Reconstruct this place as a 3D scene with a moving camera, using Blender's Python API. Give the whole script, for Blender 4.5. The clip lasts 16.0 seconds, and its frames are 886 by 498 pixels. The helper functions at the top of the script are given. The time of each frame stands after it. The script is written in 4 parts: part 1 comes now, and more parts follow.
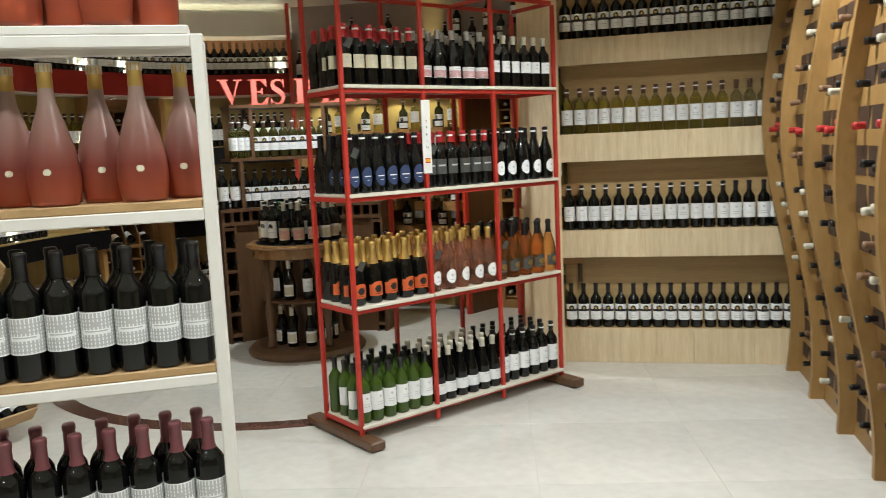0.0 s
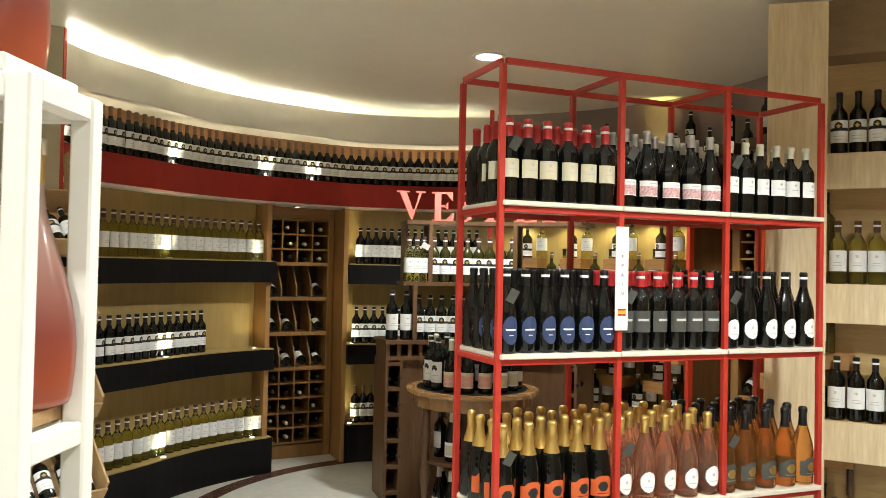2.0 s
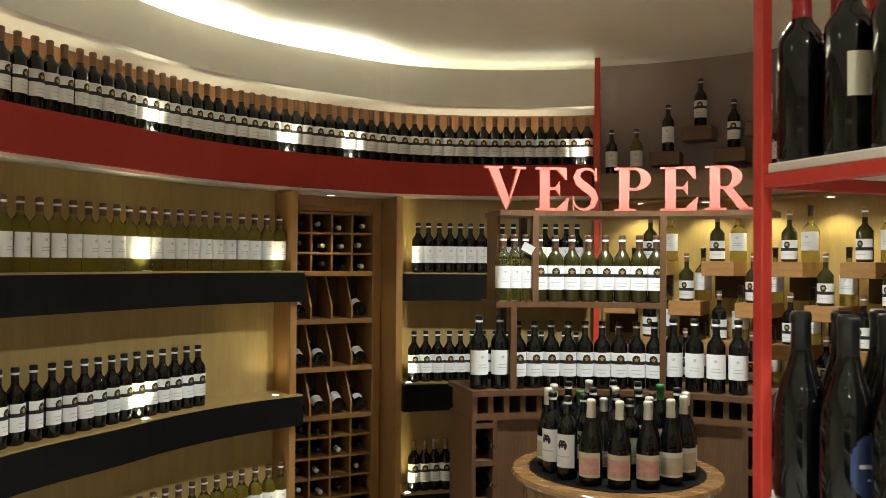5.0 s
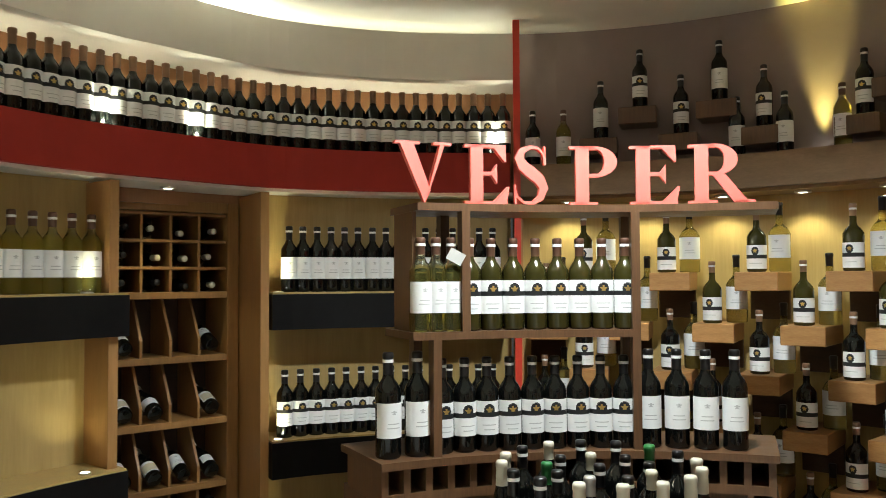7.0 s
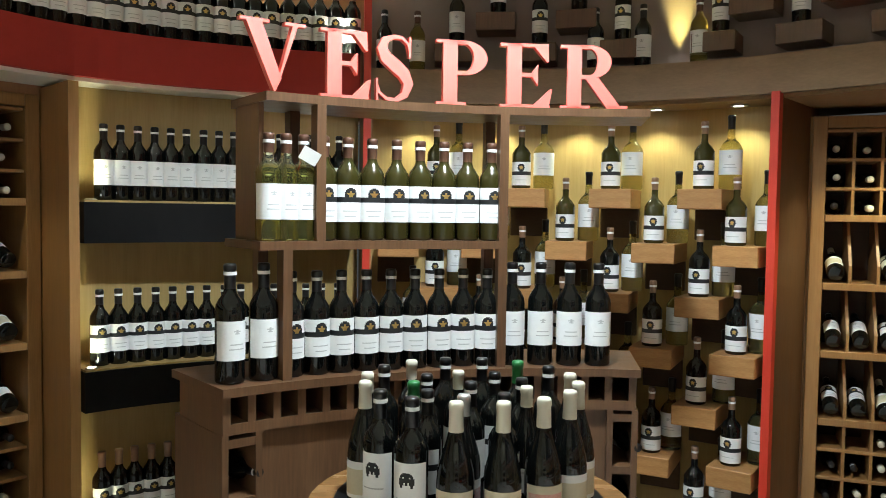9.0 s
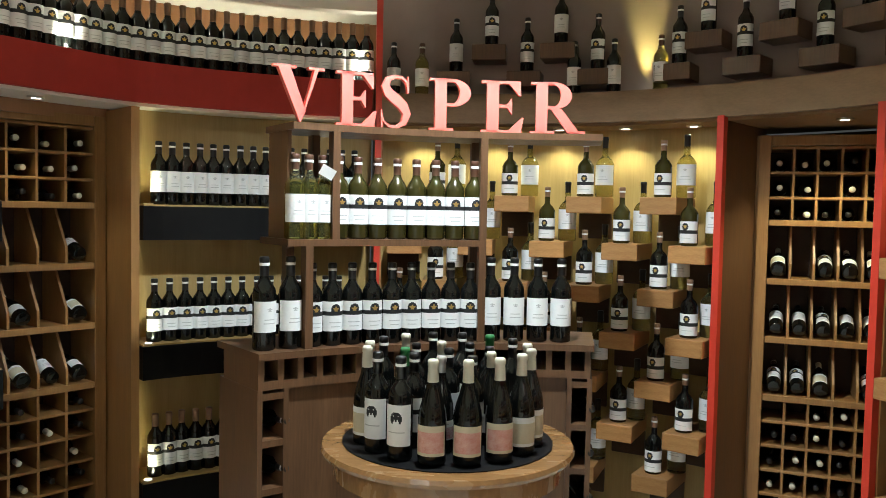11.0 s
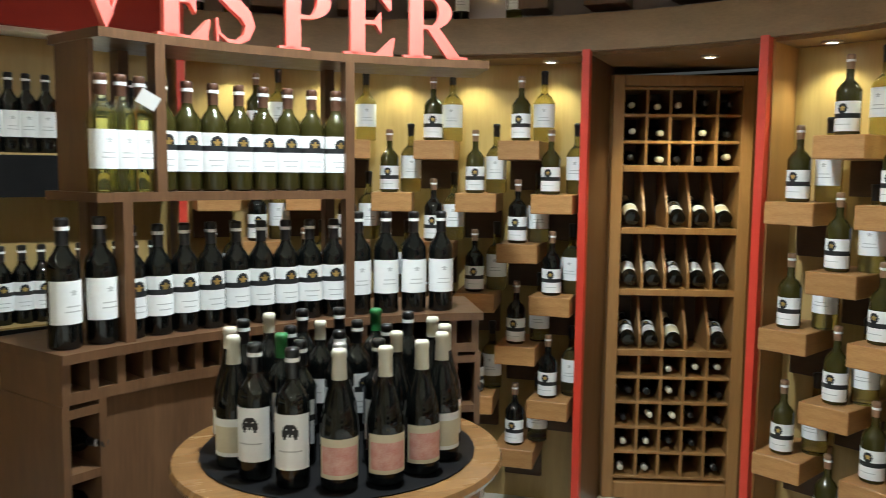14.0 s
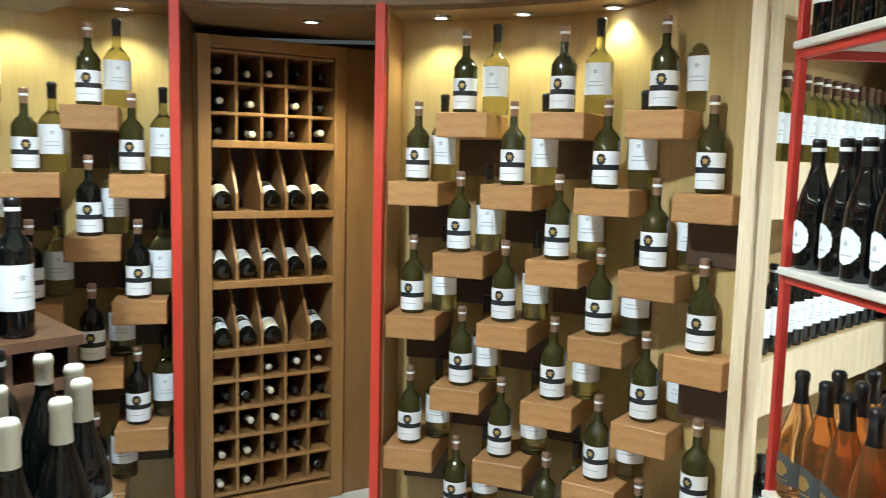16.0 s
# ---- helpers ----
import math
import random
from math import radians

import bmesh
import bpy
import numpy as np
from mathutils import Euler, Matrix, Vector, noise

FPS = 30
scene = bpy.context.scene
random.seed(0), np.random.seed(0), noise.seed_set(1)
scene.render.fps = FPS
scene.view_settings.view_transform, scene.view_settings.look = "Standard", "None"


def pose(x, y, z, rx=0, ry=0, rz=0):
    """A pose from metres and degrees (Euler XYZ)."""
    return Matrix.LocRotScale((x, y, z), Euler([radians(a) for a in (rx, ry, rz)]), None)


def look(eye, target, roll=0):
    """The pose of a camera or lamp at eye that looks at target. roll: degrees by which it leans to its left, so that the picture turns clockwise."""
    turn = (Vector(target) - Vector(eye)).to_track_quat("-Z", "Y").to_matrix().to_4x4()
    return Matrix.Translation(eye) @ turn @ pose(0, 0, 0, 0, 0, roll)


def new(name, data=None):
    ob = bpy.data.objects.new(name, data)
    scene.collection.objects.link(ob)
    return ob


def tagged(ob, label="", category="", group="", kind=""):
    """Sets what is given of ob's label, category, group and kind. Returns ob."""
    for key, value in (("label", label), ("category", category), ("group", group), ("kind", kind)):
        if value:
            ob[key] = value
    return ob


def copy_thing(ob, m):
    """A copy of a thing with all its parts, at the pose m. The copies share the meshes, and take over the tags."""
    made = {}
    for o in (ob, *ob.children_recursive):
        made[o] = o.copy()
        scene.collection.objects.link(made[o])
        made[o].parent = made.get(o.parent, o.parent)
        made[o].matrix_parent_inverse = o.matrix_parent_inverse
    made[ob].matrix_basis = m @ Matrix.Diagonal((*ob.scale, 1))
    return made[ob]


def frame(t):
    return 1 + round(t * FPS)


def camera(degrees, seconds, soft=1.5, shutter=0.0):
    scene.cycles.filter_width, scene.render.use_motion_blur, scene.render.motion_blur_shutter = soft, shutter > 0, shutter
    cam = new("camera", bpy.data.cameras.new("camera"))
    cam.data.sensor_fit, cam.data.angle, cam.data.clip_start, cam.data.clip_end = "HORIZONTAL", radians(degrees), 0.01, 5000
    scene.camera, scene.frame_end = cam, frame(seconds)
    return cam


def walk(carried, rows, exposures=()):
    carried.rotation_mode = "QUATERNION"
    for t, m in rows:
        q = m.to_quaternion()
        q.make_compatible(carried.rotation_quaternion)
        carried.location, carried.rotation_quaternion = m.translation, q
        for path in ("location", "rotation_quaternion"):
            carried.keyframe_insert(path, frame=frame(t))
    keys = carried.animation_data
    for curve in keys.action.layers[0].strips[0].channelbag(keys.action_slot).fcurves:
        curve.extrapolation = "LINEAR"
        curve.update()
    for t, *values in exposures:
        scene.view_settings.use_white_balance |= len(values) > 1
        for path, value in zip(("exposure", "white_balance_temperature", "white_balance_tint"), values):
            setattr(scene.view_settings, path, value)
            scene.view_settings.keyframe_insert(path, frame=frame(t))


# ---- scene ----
cam = camera(57.4, 16.0, 0.8, 0.2)
PATH = [
    (0, (0.356, 0.248, 1.508), (0.222, 2.228, 1.258), -2.6),
    (0.5, (0.37, 0.577, 1.54), (0.035, 2.535, 1.306), -0.8),
    (1, (0.403, 0.921, 1.573), (-0.036, 2.87, 1.486), -0.2),
    (1.5, (0.46, 1.235, 1.61), (-0.177, 3.131, 1.615), 0.7),
    (2, (0.411, 1.508, 1.593), (-0.276, 3.386, 1.638), 1.2),
    (2.5, (0.303, 1.78, 1.609), (-0.417, 3.646, 1.645), 0.2),
    (3, (0.211, 2.133, 1.594), (-0.526, 3.992, 1.631), 0.4),
    (3.5, (0.081, 2.378, 1.591), (-0.679, 4.227, 1.622), 0.8),
    (3.7, (-0.013, 2.47, 1.583), (-0.787, 4.314, 1.608), 1.0),
    (6, (-0.955, 3.541, 1.726), (-1.515, 5.46, 1.794), -0.8),
    (6.5, (-1.063, 3.788, 1.687), (-1.478, 5.743, 1.771), -0.6),
    (7, (-1.147, 4.066, 1.665), (-1.523, 6.028, 1.737), -0.3),
    (7.5, (-1.252, 4.279, 1.626), (-1.361, 6.275, 1.667), 0.1),
    (8, (-1.356, 4.435, 1.629), (-1.324, 6.435, 1.601), 0.2),
    (8.5, (-1.361, 4.446, 1.621), (-1.306, 6.445, 1.578), 0.8),
    (9, (-1.286, 4.323, 1.585), (-1.227, 6.32, 1.489), 0.8),
    (11.5, (-1.173, 3.634, 1.611), (-1.228, 5.631, 1.513), 1.4),
    (12, (-1.168, 3.607, 1.612), (-1.334, 5.597, 1.503), 1.1),
    (12.5, (-1.296, 3.712, 1.606), (-1.457, 5.702, 1.489), 0.8),
    (13, (-1.447, 3.866, 1.609), (-1.55, 5.86, 1.487), 0.4),
    (13.5, (-1.529, 4.088, 1.56), (-1.29, 6.067, 1.399), 0.5),
    (13.6, (-1.529, 4.134, 1.546), (-1.231, 6.105, 1.38), 0.4),
    (14, (-1.52, 4.357, 1.557), (-0.911, 6.252, 1.363), 0.6),
    (14.5, (-1.532, 4.51, 1.548), (-0.57, 6.252, 1.344), 1.7),
    (15, (-1.615, 4.683, 1.569), (-0.471, 6.308, 1.337), 1.3),
    (15.5, (-1.631, 4.808, 1.558), (-0.3, 6.283, 1.327), 1.3),
    (16, (-1.589, 4.963, 1.536), (-0.013, 6.174, 1.314), 1.4),
]
walk(cam, [(t, look(*p)) for t, *p in PATH], [(0.0, -0.40, 6000, 4), (0.5, -0.14, 6050, 4), (2.0, 0.14, 6300, 3), (6.0, 0.0, 6100, 2), (9.0, 0.25, 5500, 0), (13.0, 0.22, 5650, 1), (15.0, 0.36, 5400, -2), (16.0, 0.66, 5200, -2)])

# ---- plan ----
CX, CY = -1.25, 5.90            # middle of the round room
CEIL = 2.90
RT = [(-12, 1.92), (0, 1.95), (12, 2.0), (25, 2.03), (100, 2.03), (128, 2.05), (146, 1.98), (180, 1.97), (203, 2.12), (216, 2.22)]


def ring(th):
    """Inner radius of the room's fascia at an angle in degrees."""
    for (a, ra), (b, rb) in zip(RT, RT[1:]):
        if th <= b:
            k = min(1, max(0, (th - a) / (b - a)))
            k = k * k * (3 - 2 * k)
            return ra + (rb - ra) * k
    return RT[-1][1]


def pol(dr, th, z=0.0):
    r = ring(th) + dr
    return Vector((CX + r * math.cos(radians(th)), CY + r * math.sin(radians(th)), z))


# ---- world and lamps ----
world = bpy.data.worlds.new("world")
scene.world = world
world.use_nodes = True
world.node_tree.nodes["Background"].inputs[0].default_value = (1.0, 0.93, 0.82, 1)
world.node_tree.nodes["Background"].inputs[1].default_value = 0.05


def spot_lamp(name, eye, target, watts, angle=75, color=(1, 0.84, 0.5), blend=0.6):
    d = bpy.data.lights.new(name, "SPOT")
    d.energy, d.color, d.spot_size, d.spot_blend, d.shadow_soft_size = watts, color, radians(angle), blend, 0.02
    o = new(name, d)
    o.matrix_world = look(eye, target)
    return o


# only the first is in view; the rest are added to light the room
DOWNLIGHTS = [(-1.05, 6.25, 225), (0.1, 3.0, 150), (1.3, 3.9, 240), (-0.5, 1.3, 115), (1.2, 1.5, 185), (-2.3, 3.0, 160), (0.9, -0.6, 80), (-1.4, -0.3, 110)]
for lx, ly, watts in DOWNLIGHTS:
    dn = spot_lamp("downlight_lamp", (lx, ly, CEIL - 0.02), (lx, ly, 0), watts, 138, (1, 0.98, 0.95), 0.55)
    dn.data.shadow_soft_size = 0.06

# ---- materials ----


def mat(name, color, rough=0.5, metal=0.0, coat=0.0, trans=0.0, emit=0.0, ior=1.5):
    m = bpy.data.materials.new(name)
    m.use_nodes = True
    b = m.node_tree.nodes["Principled BSDF"]
    b.inputs["Base Color"].default_value = (*color, 1)
    b.inputs["Roughness"].default_value = rough
    b.inputs["Metallic"].default_value = metal
    b.inputs["Coat Weight"].default_value = coat
    b.inputs["Transmission Weight"].default_value = trans
    b.inputs["IOR"].default_value = ior
    if emit:
        b.inputs["Emission Color"].default_value = (*color, 1)
        b.inputs["Emission Strength"].default_value = emit
    return m


def varied(name, c0, c1, scale, rough=0.5, stretch=(1, 1, 1), bump=0.05, coat=0.0, fine=None, spread=0.0):
    """Two-scale noise between two colours, with relief and a tone that differs from piece to piece."""
    m = mat(name, c0, rough, coat=coat)
    nt = m.node_tree
    b = nt.nodes["Principled BSDF"]
    tc = nt.nodes.new("ShaderNodeTexCoord")
    mp = nt.nodes.new("ShaderNodeMapping")
    mp.inputs["Scale"].default_value = stretch
    nt.links.new(tc.outputs["Object"], mp.inputs["Vector"])
    n1 = nt.nodes.new("ShaderNodeTexNoise")
    n1.inputs["Scale"].default_value = scale
    n1.inputs["Detail"].default_value = 6
    n2 = nt.nodes.new("ShaderNodeTexNoise")
    n2.inputs["Scale"].default_value = fine or scale * 6
    n2.inputs["Detail"].default_value = 4
    nt.links.new(mp.outputs[0], n1.inputs["Vector"])
    nt.links.new(mp.outputs[0], n2.inputs["Vector"])
    ad = nt.nodes.new("ShaderNodeMath")
    ad.operation = "MULTIPLY_ADD"
    ad.inputs[1].default_value = 0.45
    nt.links.new(n2.outputs[0], ad.inputs[0])
    mu = nt.nodes.new("ShaderNodeMath")
    mu.operation = "MULTIPLY"
    mu.inputs[1].default_value = 0.6
    nt.links.new(n1.outputs[0], mu.inputs[0])
    nt.links.new(mu.outputs[0], ad.inputs[2])
    rp = nt.nodes.new("ShaderNodeValToRGB")
    rp.color_ramp.elements[0].position, rp.color_ramp.elements[1].position = 0.33, 0.7
    rp.color_ramp.elements[0].color, rp.color_ramp.elements[1].color = (*c0, 1), (*c1, 1)
    nt.links.new(ad.outputs[0], rp.inputs[0])
    out = rp.outputs[0]
    if spread:
        oi = nt.nodes.new("ShaderNodeObjectInfo")
        hs = nt.nodes.new("ShaderNodeHueSaturation")
        mr = nt.nodes.new("ShaderNodeMapRange")
        mr.inputs["To Min"].default_value, mr.inputs["To Max"].default_value = 1 - spread, 1 + spread
        nt.links.new(oi.outputs["Random"], mr.inputs["Value"])
        nt.links.new(mr.outputs[0], hs.inputs["Value"])
        nt.links.new(out, hs.inputs["Color"])
        out = hs.outputs[0]
    nt.links.new(out, b.inputs["Base Color"])
    rr = nt.nodes.new("ShaderNodeMapRange")
    rr.inputs["To Min"].default_value, rr.inputs["To Max"].default_value = max(0.02, rough - 0.1), min(1, rough + 0.12)
    nt.links.new(n1.outputs[0], rr.inputs["Value"])
    nt.links.new(rr.outputs[0], b.inputs["Roughness"])
    if bump:
        bp = nt.nodes.new("ShaderNodeBump")
        bp.inputs["Strength"].default_value = bump
        bp.inputs["Distance"].default_value = 0.004
        nt.links.new(ad.outputs[0], bp.inputs["Height"])
        nt.links.new(bp.outputs[0], b.inputs["Normal"])
    return m


UP = (9, 9, 0.7)
M_FLOOR = varied("cream_tile", (0.56, 0.54, 0.49), (0.68, 0.66, 0.60), 0.9, 0.10, bump=0.01, fine=14)
M_GROUT = mat("grout", (0.56, 0.52, 0.45), 0.6)
M_RING = varied("dark_marble", (0.05, 0.025, 0.02), (0.16, 0.08, 0.06), 5, 0.12, bump=0.01)
M_CEIL = varied("ceiling_paint", (0.82, 0.78, 0.64), (0.87, 0.83, 0.69), 1.2, 0.36, bump=0.02)
M_COVE = varied("cove_paint", (0.76, 0.73, 0.65), (0.82, 0.79, 0.71), 1.5, 0.6, bump=0.02)
M_BEIGE = varied("beige_wall", (0.50, 0.43, 0.30), (0.56, 0.49, 0.35), 1.5, 0.6, bump=0.03)
M_RED = varied("red_fascia", (0.30, 0.014, 0.008), (0.36, 0.020, 0.011), 2, 0.75, bump=0.02)
M_REDTRIM = varied("red_trim", (0.55, 0.04, 0.02), (0.62, 0.055, 0.03), 3, 0.4, bump=0.01)
M_RACK = varied("red_steel", (0.42, 0.028, 0.018), (0.50, 0.04, 0.025), 7, 0.38, bump=0.03)
M_WOOD = varied("oak_veneer", (0.33, 0.172, 0.055), (0.43, 0.235, 0.085), 2.2, 0.42, UP, 0.05)
M_WALLWOOD = varied("gold_veneer", (0.40, 0.28, 0.095), (0.50, 0.36, 0.14), 2.0, 0.4, UP, 0.04)
M_FASCIA = varied("brown_fascia", (0.20, 0.125, 0.06), (0.27, 0.17, 0.085), 2.0, 0.45, (4, 4, 14), 0.04)
M_GREY = varied("taupe_wall", (0.26, 0.20, 0.18), (0.31, 0.24, 0.215), 1.6, 0.55, bump=0.03)
M_BROWNUP = varied("brown_wall", (0.30, 0.145, 0.062), (0.37, 0.185, 0.082), 2, 0.5, UP, 0.03)
M_DARKWOOD = varied("walnut", (0.085, 0.042, 0.02), (0.15, 0.078, 0.036), 2.4, 0.36, UP, 0.05, spread=0.08)
M_CUBBY = varied("cubby_oak", (0.22, 0.112, 0.034), (0.32, 0.172, 0.058), 2.6, 0.42, UP, 0.05, spread=0.12)
# near-black brown for recess backs; also the shade in the wavy rack's holes
M_RECESS_DARK = varied("recess_dark", (0.035, 0.018, 0.010), (0.06, 0.03, 0.016), 3, 0.6, bump=0.03)
M_BOX = varied("cedar_box", (0.33, 0.16, 0.05), (0.46, 0.25, 0.09), 3.0, 0.45, (3, 3, 16), 0.06, spread=0.15)
M_UNDERBOX = varied("umber_block", (0.055, 0.028, 0.013), (0.085, 0.044, 0.020), 3.0, 0.5, (3, 3, 12), 0.04, spread=0.1)
M_BLACK = varied("black_laminate", (0.004, 0.004, 0.0045), (0.008, 0.0075, 0.0075), 4, 0.4, bump=0.01)
M_BLACK.node_tree.nodes["Principled BSDF"].inputs["Specular IOR Level"].default_value = 0.22
M_PINE = varied("pine", (0.62, 0.46, 0.25), (0.84, 0.70, 0.47), 2.0, 0.5, (10, 10, 0.8), 0.06, spread=0.06)
M_PINEBACK = varied("pine_back", (0.46, 0.30, 0.12), (0.60, 0.42, 0.19), 2.0, 0.5, (1, 1, 14), 0.05)


def knots(m, scale=2.6):
    """Dark knots scattered over a wood."""
    nt = m.node_tree
    b = nt.nodes["Principled BSDF"]
    src = b.inputs["Base Color"].links[0].from_socket
    tc, vo, rp, mx, mp = (nt.nodes.new("ShaderNode" + k) for k in ("TexCoord", "TexVoronoi", "ValToRGB", "MixRGB", "Mapping"))
    mp.inputs["Scale"].default_value = (1, 1, 0.6)
    vo.inputs["Scale"].default_value = scale
    rp.color_ramp.elements[0].color, rp.color_ramp.elements[1].color = (1, 1, 1, 1), (0, 0, 0, 1)
    rp.color_ramp.elements[0].position, rp.color_ramp.elements[1].position = 0.03, 0.075
    mx.inputs[2].default_value = (0.20, 0.10, 0.04, 1)
    nt.links.new(tc.outputs["Object"], mp.inputs["Vector"])
    nt.links.new(mp.outputs[0], vo.inputs["Vector"])
    nt.links.new(vo.outputs["Distance"], rp.inputs[0])
    nt.links.new(rp.outputs[0], mx.inputs[0])
    nt.links.new(src, mx.inputs[1])
    nt.links.new(mx.outputs[0], b.inputs["Base Color"])


knots(M_PINE)
knots(M_PINEBACK, 2.0)
M_CRATE = varied("crate_pine", (0.36, 0.22, 0.09), (0.50, 0.33, 0.155), 2.5, 0.55, (3, 10, 10), 0.08, spread=0.1)
M_PLY = varied("plywood", (0.27, 0.15, 0.045), (0.37, 0.22, 0.075), 2.0, 0.45, (3, 3, 1), 0.06, spread=0.1)
M_WHITE = varied("white_steel", (0.76, 0.73, 0.66), (0.83, 0.80, 0.74), 4, 0.4, bump=0.02)
M_SHELFW = varied("whitewood_shelf", (0.66, 0.61, 0.50), (0.76, 0.71, 0.60), 3, 0.45, (2, 8, 8), 0.03)
M_TABLE = varied("table_oak", (0.19, 0.095, 0.032), (0.31, 0.165, 0.06), 2.6, 0.25, (2, 9, 2), 0.04, coat=0.3)
M_LETTER = varied("coral_letter", (0.82, 0.155, 0.118), (0.86, 0.175, 0.135), 4, 0.5, bump=0.01)
M_LED = mat("led", (1.0, 0.93, 0.78), emit=14.0)
M_STRIP = mat("led_strip", (1.0, 0.95, 0.82), emit=150.0)
M_FILL_TAPE = mat("fill_tape", (1.0, 0.93, 0.76), emit=9.0)
M_CHROME = mat("satin_metal", (0.7, 0.68, 0.64), 0.3, 1.0)
M_PLASTIC = varied("sign_white", (0.74, 0.73, 0.70), (0.78, 0.77, 0.74), 3, 0.4, bump=0.0)

G_DARK = mat("dark_glass", (0.004, 0.0045, 0.004), 0.05)
G_OLIVE = mat("olive_glass", (0.034, 0.030, 0.007), 0.05)
G_GREEN = mat("green_glass", (0.045, 0.08, 0.010), 0.05)
G_YELLOW = mat("straw_wine_glass", (0.66, 0.70, 0.36), 0.03, trans=0.96, ior=1.34)
nt = G_YELLOW.node_tree
tc, sx, rp = (nt.nodes.new("ShaderNode" + k) for k in ("TexCoord", "SeparateXYZ", "ValToRGB"))
rp.color_ramp.elements[0].color, rp.color_ramp.elements[1].color = (0.68, 0.67, 0.19, 1), (0.68, 0.68, 0.46, 1)
rp.color_ramp.elements[0].position, rp.color_ramp.elements[1].position = 0.205, 0.225
nt.links.new(tc.outputs["Object"], sx.inputs[0])
nt.links.new(sx.outputs["Z"], rp.inputs[0])
nt.links.new(rp.outputs[0], nt.nodes["Principled BSDF"].inputs["Base Color"])
G_CLEAR = mat("clear_straw_glass", (0.50, 0.48, 0.22), 0.03, trans=0.96, ior=1.34)
G_ROSE = mat("frosted_rose_glass", (0.4, 0.1, 0.07), 0.28, coat=0.35, trans=0.45, ior=1.3)
nt = G_ROSE.node_tree
tc, sx, rp = (nt.nodes.new("ShaderNode" + k) for k in ("TexCoord", "SeparateXYZ", "ValToRGB"))
# the foot's orange-red glow is put into the colour; paler frosted glass above
rp.color_ramp.elements[0].color, rp.color_ramp.elements[1].color = (0.46, 0.105, 0.050, 1), (0.44, 0.30, 0.25, 1)
rp.color_ramp.elements[0].position, rp.color_ramp.elements[1].position = 0.035, 0.25
mid_tone = rp.color_ramp.elements.new(0.09)
mid_tone.color = (0.31, 0.075, 0.055, 1)
nt.links.new(tc.outputs["Object"], sx.inputs[0])
nt.links.new(sx.outputs["Z"], rp.inputs[0])
nt.links.new(rp.outputs[0], nt.nodes["Principled BSDF"].inputs["Base Color"])
G_AMBER = mat("amber_wine_glass", (0.78, 0.40, 0.13), 0.04, trans=0.93, ior=1.33)
G_PINK = mat("pink_wine_glass", (0.90, 0.56, 0.39), 0.04, trans=0.93, ior=1.33)
P_WHITE = varied("label_paper", (0.80, 0.80, 0.79), (0.86, 0.86, 0.85), 20, 0.6, bump=0.01, spread=0.05)
P_CREAM = varied("cream_paper", (0.62, 0.56, 0.40), (0.68, 0.62, 0.46), 20, 0.6, bump=0.01)
P_PINK = varied("pink_paper", (0.60, 0.25, 0.20), (0.74, 0.48, 0.42), 60, 0.6, bump=0.01)
P_BLUE = varied("blue_paper", (0.024, 0.038, 0.10), (0.040, 0.062, 0.15), 20, 0.5, bump=0.01)
P_ORANGE = varied("orange_paper", (0.55, 0.09, 0.02), (0.65, 0.13, 0.03), 20, 0.5, bump=0.01)
P_DARK = varied("charcoal_paper", (0.05, 0.05, 0.045), (0.075, 0.075, 0.065), 20, 0.6, bump=0.01)
P_INK = mat("ink", (0.012, 0.012, 0.012), 0.6)
P_GREYINK = mat("grey_ink", (0.50, 0.50, 0.49), 0.6)
P_FLOWER = varied("flower_print", (0.74, 0.70, 0.68), (0.50, 0.10, 0.12), 130, 0.6, bump=0.0)
P_GOLD = mat("gold_foil", (0.62, 0.42, 0.13), 0.33, 0.8)
K_BLACK = mat("black_capsule", (0.008, 0.007, 0.007), 0.3)
K_RED = mat("red_capsule", (0.42, 0.025, 0.025), 0.35)
K_WHITE = mat("ivory_capsule", (0.62, 0.58, 0.46), 0.4)
K_SILVER = mat("silver_capsule", (0.55, 0.54, 0.52), 0.35, 0.7)
K_BROWN = mat("brown_capsule", (0.10, 0.045, 0.025), 0.4)
K_TAN = mat("tan_capsule", (0.22, 0.125, 0.07), 0.4)
K_PLUM = mat("plum_capsule", (0.16, 0.05, 0.055), 0.4)
K_GREEN = mat("green_capsule", (0.03, 0.16, 0.04), 0.4)

# ---- mesh helpers ----


def finish(bm, name, mats, smooth=False):
    bmesh.ops.recalc_face_normals(bm, faces=bm.faces)
    me = bpy.data.meshes.new(name)
    bm.to_mesh(me)
    bm.free()
    for m in (mats if isinstance(mats, (list, tuple)) else [mats]):
        me.materials.append(m)
    if smooth:
        me.polygons.foreach_set("use_smooth", [True] * len(me.polygons))
    return me


def part(name, bm, mats, parent=None, label="", smooth=False):
    ob = new(name, finish(bm, name, mats, smooth))
    if parent is not None:
        ob.parent = parent
    if label:
        ob["label"] = label
    return ob


def empty(name, m=None):
    ob = new(name)
    if m is not None:
        ob.matrix_basis = m
    return ob


def add_box(bm, c, size, m=None, bevel=0.0):
    """A box with its middle at c; m turns it after."""
    r = bmesh.ops.create_cube(bm, size=1.0)
    mm = (m or Matrix()) @ Matrix.Translation(c) @ Matrix.Diagonal((*size, 1))
    bmesh.ops.transform(bm, matrix=mm, verts=r["verts"])
    if bevel:
        es = list({e for v in r["verts"] for e in v.link_edges})
        bmesh.ops.bevel(bm, geom=es, offset=bevel, segments=1, affect="EDGES")
    return bm


def box(c, size, m=None, bevel=0.004):
    return add_box(bmesh.new(), c, size, m, bevel)


